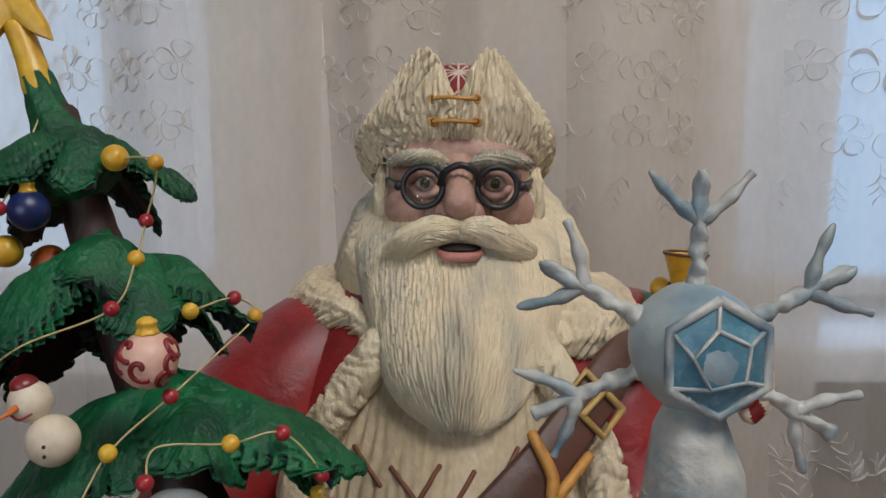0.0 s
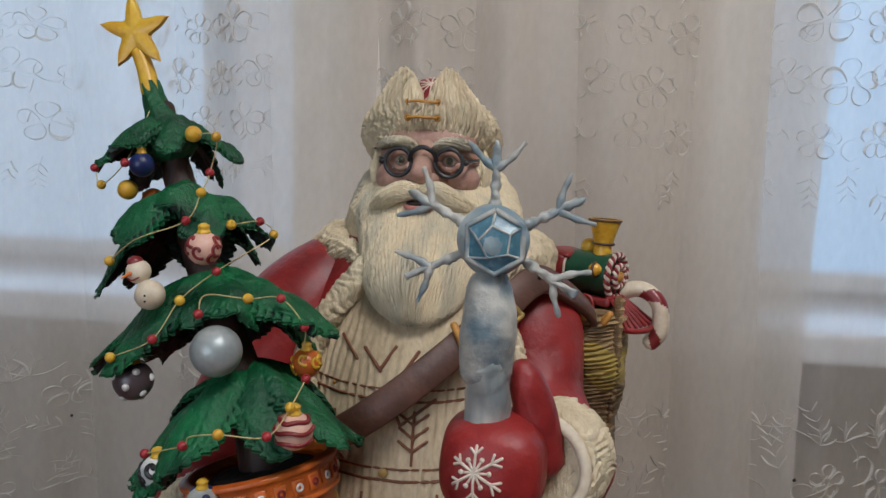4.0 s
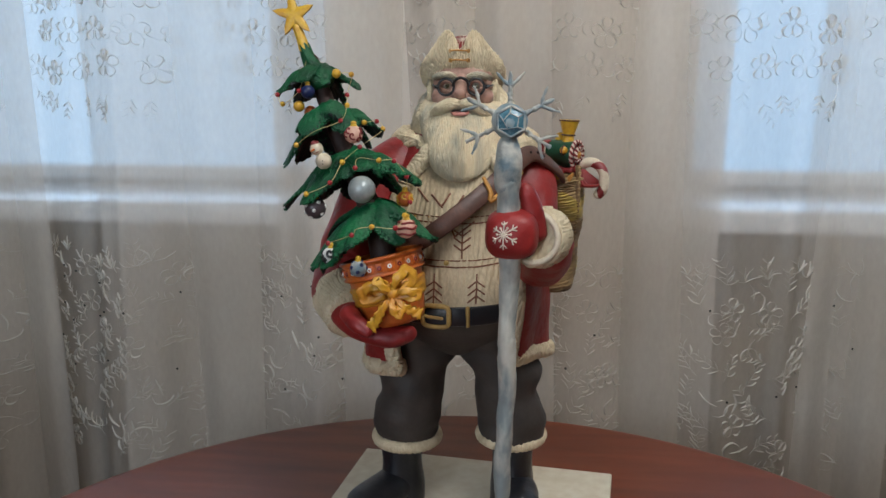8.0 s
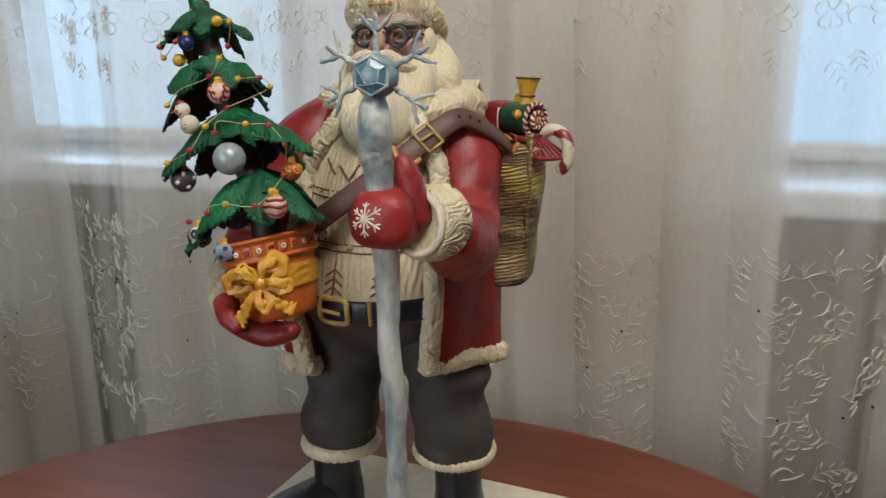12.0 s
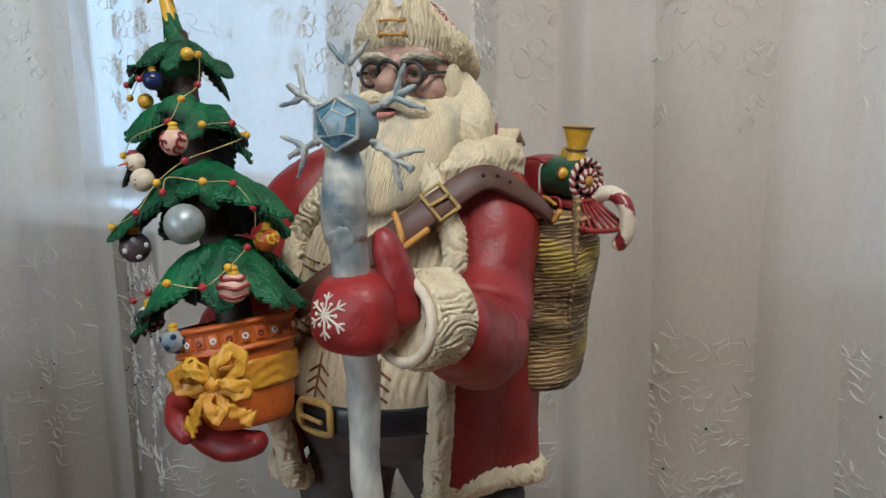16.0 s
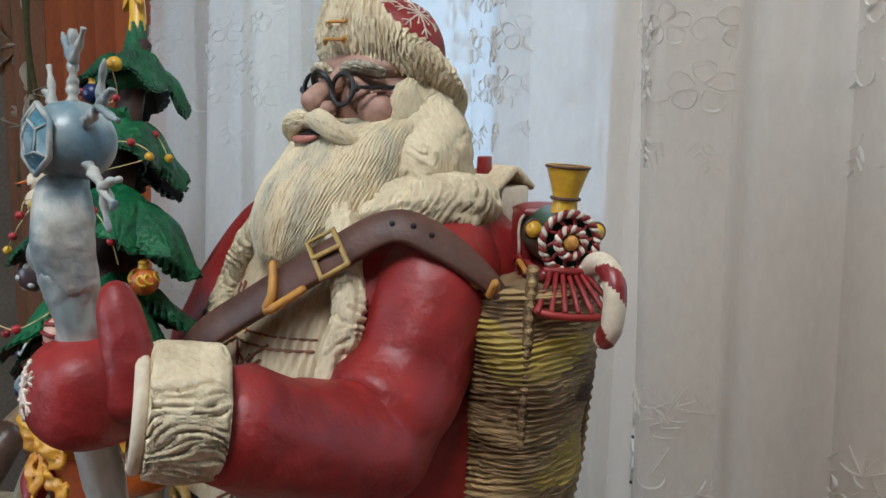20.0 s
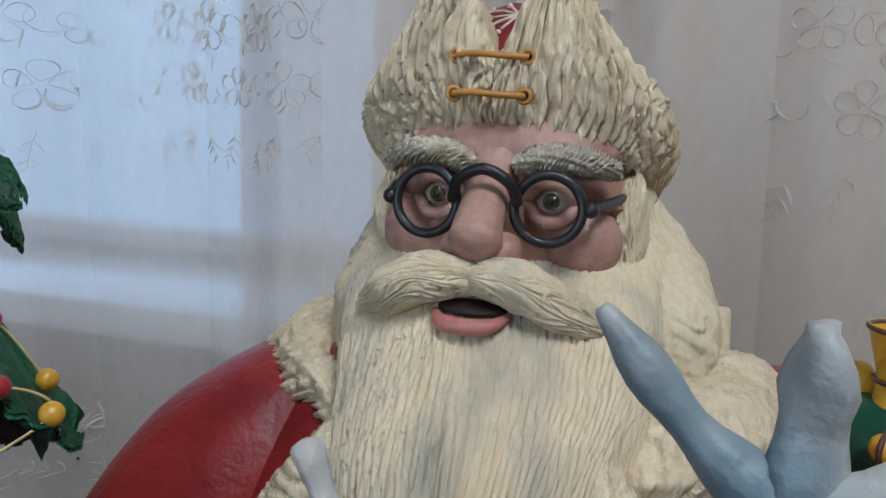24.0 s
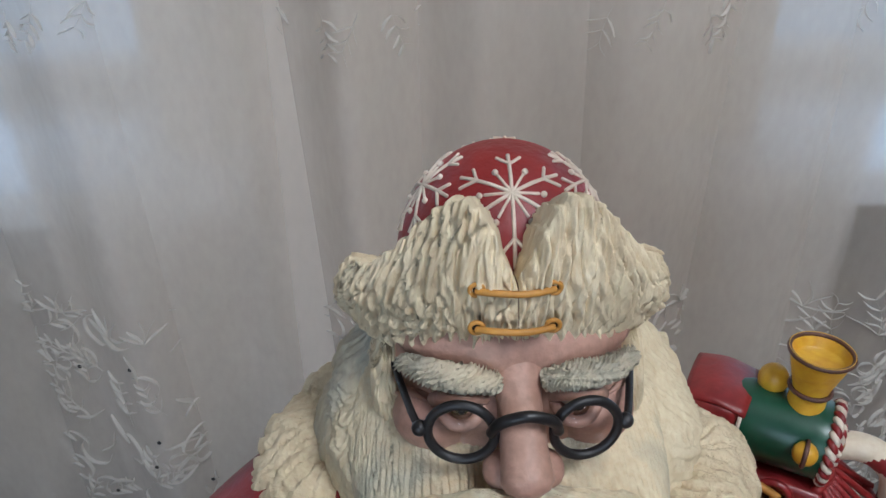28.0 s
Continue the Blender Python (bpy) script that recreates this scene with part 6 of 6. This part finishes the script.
CHAINS = (
    ((-0.124, 0.268, 1.306, 9), (-0.127, 0.260, 1.291, 1), (-0.128, 0.245, 1.275, 0), (-0.149, 0.258, 1.262, 1), (-0.154, 0.260, 1.271, 0)),
    ((-0.092, 0.250, 1.291, 2), (-0.076, 0.242, 1.290, 1), (-0.083, 0.250, 1.271, 0), (-0.079, 0.230, 1.262, 1), (-0.085, 0.225, 1.248, 0), (-0.110, 0.222, 1.238, 9), (-0.132, 0.235, 1.224, 1)),
    ((-0.064, 0.232, 1.246, 1), (-0.056, 0.252, 1.246, 0), (-0.052, 0.262, 1.238, 1), (-0.060, 0.240, 1.230, 9), (-0.067, 0.220, 1.224, 0), (-0.083, 0.213, 1.210, 1), (-0.095, 0.208, 1.191, 0), (-0.120, 0.213, 1.179, 1)),
    ((-0.069, 0.203, 1.206, 0), (-0.066, 0.205, 1.215, 9), (-0.049, 0.216, 1.212, 1), (-0.037, 0.230, 1.210, 0), (-0.027, 0.238, 1.194, 0), (-0.030, 0.245, 1.180, 9)),
    ((-0.023, 0.228, 1.170, 0), (-0.026, 0.212, 1.160, 1), (-0.032, 0.195, 1.151, 0), (-0.053, 0.188, 1.153, 1), (-0.068, 0.190, 1.150, 9), (-0.073, 0.193, 1.144, 0), (-0.099, 0.206, 1.133, 0)),
    ((-0.092, 0.262, 1.256, 0), (-0.082, 0.276, 1.250, 0), (-0.071, 0.282, 1.236, 1)),
)
for ch in CHAINS:
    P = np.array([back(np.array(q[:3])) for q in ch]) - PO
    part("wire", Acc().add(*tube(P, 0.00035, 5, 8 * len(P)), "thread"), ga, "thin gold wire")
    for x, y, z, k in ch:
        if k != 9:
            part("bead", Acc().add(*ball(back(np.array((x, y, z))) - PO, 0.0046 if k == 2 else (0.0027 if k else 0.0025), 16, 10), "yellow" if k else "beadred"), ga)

# ---- woven sack on the back ----
SK = np.array((0.116, 0.413, 1.043))
sk = thing("woven_sack", "straw-brown woven clay sack carried on the back", "sack", "", "", tuple(SK))
SKR = [(-0.004, -0.004, 0.000, 0.020, 0.024), (-0.003, -0.004, 0.004, 0.029, 0.034), (-0.002, -0.003, 0.030, 0.032, 0.036), (0.000, -0.001, 0.070, 0.034, 0.038), (0.001, 0.000, 0.105, 0.035, 0.039), (0.002, 0.000, 0.124, 0.033, 0.037), (0.002, 0.001, 0.130, 0.0345, 0.038), (0.002, 0.001, 0.134, 0.031, 0.034)]


def weave(a, W, X, Y, Z):
    row = np.sin(Z * 1300 + 3.2 * np.sin(a * 4 + Z * 55) + 3.0 * wob(X, Y, Z, 110, 95))
    return 0.0013 * np.abs(row) ** 0.7 + 0.0009 * comb((Z - X * 0.1) / 0.15, a * 0.5, 46, 1.2, 98) + 0.0024 * wob(X, Y, Z, 70, 96) - 0.0006


V, F = loft(SKR, 200, 260, weave, 2.7)
cz = np.array([V[q[0]] for q in F])
band = wob(cz[:, 0], cz[:, 1], cz[:, 2], 60, 97)
part("woven_body", Acc().add(V, F, ["strawyellow" if b > 0.62 else ("strawdark" if b < -0.22 else "straw") for b in band]), sk, "body of coiled straw strands")
for a in (-0.75, 0.9, 2.6):
    P = [(np.interp(z, [0, 0.146], [-0.003, 0.004]) + np.interp(z, [0, 0.03, 0.105, 0.146], [0.030, 0.033, 0.036, 0.034]) * math.cos(a), np.interp(z, [0, 0.03, 0.105, 0.146], [0.033, 0.037, 0.040, 0.037]) * math.sin(a), z) for z in np.linspace(0.004, 0.145, 12)]
    # sunk dark tube stands in for the dark grooves beside the cord
    part("seam_fold", Acc().add(*tube(P, 0.0032, 8, 60), "strawdark"), sk, "dark tube in place of the grooves beside the seam")
    part("seam", Acc().add(*tube([(q[0] + 0.0026 * math.cos(a), q[1] + 0.0026 * math.sin(a), q[2]) for q in P], 0.0016, 8, 90, lambda U, W: 0.0007 * np.sin(W * 150)), "straw"), sk, "corded side seam")
part("drawstring", Acc().add(*torus((0.002, 0.001, 0.125), 0.0360, 0.0018, 8, 70, Matrix.Diagonal((0.95, 1.03, 1, 1)), lambda a, b: 0.0004 * np.sin(a * 50 + b * 3)), "strawdark"), sk, "brown twisted drawstring")
for s in (-1, 1):
    part("drawstring_end", Acc().add(*tube([(0.012 + 0.006 * s, -0.041, 0.134), (0.010 + 0.012 * s, -0.045, 0.139), (0.004 + 0.014 * s, -0.045, 0.132)], 0.0020, 8, 12), "ochre"), sk)

# ---- toy locomotive in the sack ----
LO = np.array((0.133, 0.421, 1.173))
lo = thing("toy_locomotive", "clay toy steam engine with a candy-swirl front", "toy train", "", "", tuple(LO))
LM = Matrix.Rotation(radians(3), 4, Vector((-0.7, 0.7, 0))) @ Matrix.Rotation(math.atan2(-0.50, 0.86), 4, "Z")


def lv(V):
    return turned(V, LM)


def ladd(name, V, F, key, label="", parent=None, sharp=None):
    return part(name, Acc().add(lv(V), F, key), parent or lo, label, sharp)


RY = Matrix.Rotation(radians(90), 4, "Y")
V, F = loft([(0, 0, -0.030, 0.0145, 0.0145), (0, 0, -0.028, 0.0155, 0.0155), (0, 0, 0.008, 0.0155, 0.0155), (0, 0, 0.010, 0.0145, 0.0145)], 32, 12)
boiler = ladd("boiler", turned(V, Matrix.Translation((0, 0, 0.026)) @ RY), F, "toygreen", "dark green boiler")
for R, kk in ((0.0150, "a"), (0.0072, "b")):
    for ph, key in ((0.0, "flake"), (np.pi, "wine")):
        a = np.linspace(0, 2 * np.pi, 110)
        tw = a * (16 if kk == "a" else 9) + ph
        P = np.stack([0.0122 + 0.0012 * np.sin(tw) + (0.002 if kk == "b" else 0), (R + 0.0012 * np.cos(tw)) * np.cos(a), 0.026 + (R + 0.0012 * np.cos(tw)) * np.sin(a)], 1)
        ladd("candy_ring", *tube(P, 0.0013, 7, None, None, 1.0, False), key, "twisted red and white ring", boiler)
for k in range(10):
    a = k * 2 * math.pi / 10
    ladd("spoke", *tube([(0.0128, 0.0078 * math.cos(a), 0.026 + 0.0078 * math.sin(a)), (0.0118, 0.0145 * math.cos(a + 0.25), 0.026 + 0.0145 * math.sin(a + 0.25))], 0.0010, 6), "wine", "", boiler)
ladd("hub", *ball((0.0145, 0, 0.026), (0.003, 0.0042, 0.0042), 16, 10), "ochre", "ochre hub knob", boiler)
fu = ladd("funnel", *loft([(0, 0, 0.038, 0.0072, 0.0072), (0, 0, 0.046, 0.0066, 0.0066), (0, 0, 0.0475, 0.0072, 0.0072), (0, 0, 0.049, 0.0068, 0.0068), (0, 0, 0.064, 0.0112, 0.0112), (0, 0, 0.0645, 0.0108, 0.0108), (0, 0, 0.060, 0.0085, 0.0085)], 32, 40), "yellow", "flared yellow funnel")
for z, r in ((0.0644, 0.0112), (0.0478, 0.0074)):
    ladd("funnel_ring", *torus((0, 0, z), r, 0.0009, 8, 36), "leather", "brown rim", fu)
ladd("steam_dome", *ball((-0.013, 0.004, 0.044), (0.0058, 0.0058, 0.0064), 20, 14), "yellow", "yellow steam dome")
for s in (-1, 1):
    b = ladd("lamp", *ball((0.004, s * 0.0175, 0.031), 0.0046, 18, 12), "yellow", "yellow side lamp")
    ladd("lamp_ring", *torus((0.004, s * 0.0175, 0.031), 0.0048, 0.0009, 8, 24, RY), "leather", "", b)
V, F = box((-0.031, 0, 0.022), (0.020, 0.034, 0.034), 0.004)
cab = ladd("cab", V, F, "wine", "dark red cab")
V, F = loft([(0, 0, -0.015, 0.020, 0.004), (0, 0, 0.015, 0.020, 0.004)], 24, 6)
ladd("cab_roof", *tube([(-0.042, 0, 0.037), (-0.031, 0, 0.039), (-0.019, 0, 0.037)], 0.0160, 24, 10, None, 0.22, False), "wine", "curved cab roof", cab)
for s in (-1, 1):
    ladd("cab_trim", *tube([(-0.0205, s * 0.0165, 0.014), (-0.0205, s * 0.0165, 0.034), (-0.0205, 0, 0.040)], 0.0009, 6, 14), "flake", "thin pale piping", cab)
V, F = box((-0.010, 0, 0.008), (0.050, 0.030, 0.006), 0.002)
ladd("chassis", V, F, "wine", "dark red chassis")
for k in range(7):
    y = (k - 3) * 0.0030
    ladd("cowcatcher_bar", *tube([(0.015, y * 1.1, 0.010), (0.034, y * 2.4, -0.006)], [0.0014, 0.0016], 8), "red", "")
ladd("cowcatcher_rail", *tube([(0.020, -0.027, -0.004), (0.034, -0.018, -0.007), (0.038, 0, -0.008), (0.034, 0.018, -0.007), (0.020, 0.027, -0.004)], 0.0020, 8, 20), "red", "red curved rail")
ladd("cowcatcher_top", *tube([(0.012, -0.012, 0.011), (0.016, 0, 0.011), (0.012, 0.012, 0.011)], 0.0020, 8, 10), "red", "")
for s in (-1, 1):
    ladd("coupling_rod", *tube([(-0.020, s * 0.017, 0.008), (-0.010, s * 0.019, 0.011), (0.0, s * 0.018, 0.007)], 0.0016, 8, 12), "ochre", "ochre coupling rod")
    for x in (-0.020, -0.002):
        ladd("wheel", *torus((x, s * 0.0165, 0.006), 0.0060, 0.0016, 8, 24, Matrix.Rotation(radians(90), 4, "X")), "wine", "dark red wheel")

# ---- candy cane ----
cn = thing("candy_cane", "white and red striped clay candy cane leaning from the sack", "candy cane", "", "", (0.160, 0.430, 1.16))
CP2 = spline(np.array([(-0.016, 0.000, -0.016), (-0.014, -0.001, 0.014), (-0.007, -0.005, 0.027), (0.005, -0.010, 0.029), (0.015, -0.015, 0.020), (0.016, -0.017, 0.002), (0.010, -0.015, -0.008)]), 80)
V, F = tube(CP2, 0.0058, 20)
keys = []
for q in F:
    j, i = q[0] // 20, q[0] % 20
    keys.append("wine" if ((j / 84) * 3.2 + i / 20) % 1.0 < 0.36 else "cream")
part("cane", Acc().add(V, F, keys), cn)

# ---- little snowy house in the sack ----
ho = thing("toy_house", "little cream clay house roof with a red chimney", "toy house", "", "", (0.068, 0.440, 1.209))
V, F = box((0, 0, 0.000), (0.030, 0.024, 0.028), 0.002)
part("wall", Acc().add(V, F, "cream"), ho)
for s in (-1, 1):
    V, F = box((0, 0, 0), (0.032, 0.021, 0.004), 0.0015)
    part("roof", Acc().add(turned(V, Matrix.Translation((0, s * 0.0075, 0.0185)) @ Matrix.Rotation(radians(-s * 38), 4, "X")), F, "fur"), ho, "cream snowy roof slope")
part("chimney", Acc().add(*box((-0.004, -0.008, 0.024), (0.007, 0.007, 0.014), 0.0012), "wine"), ho, "dark red chimney")
part("chimney_base", Acc().add(*box((-0.004, -0.008, 0.0175), (0.010, 0.010, 0.006), 0.0012), "cream"), ho)
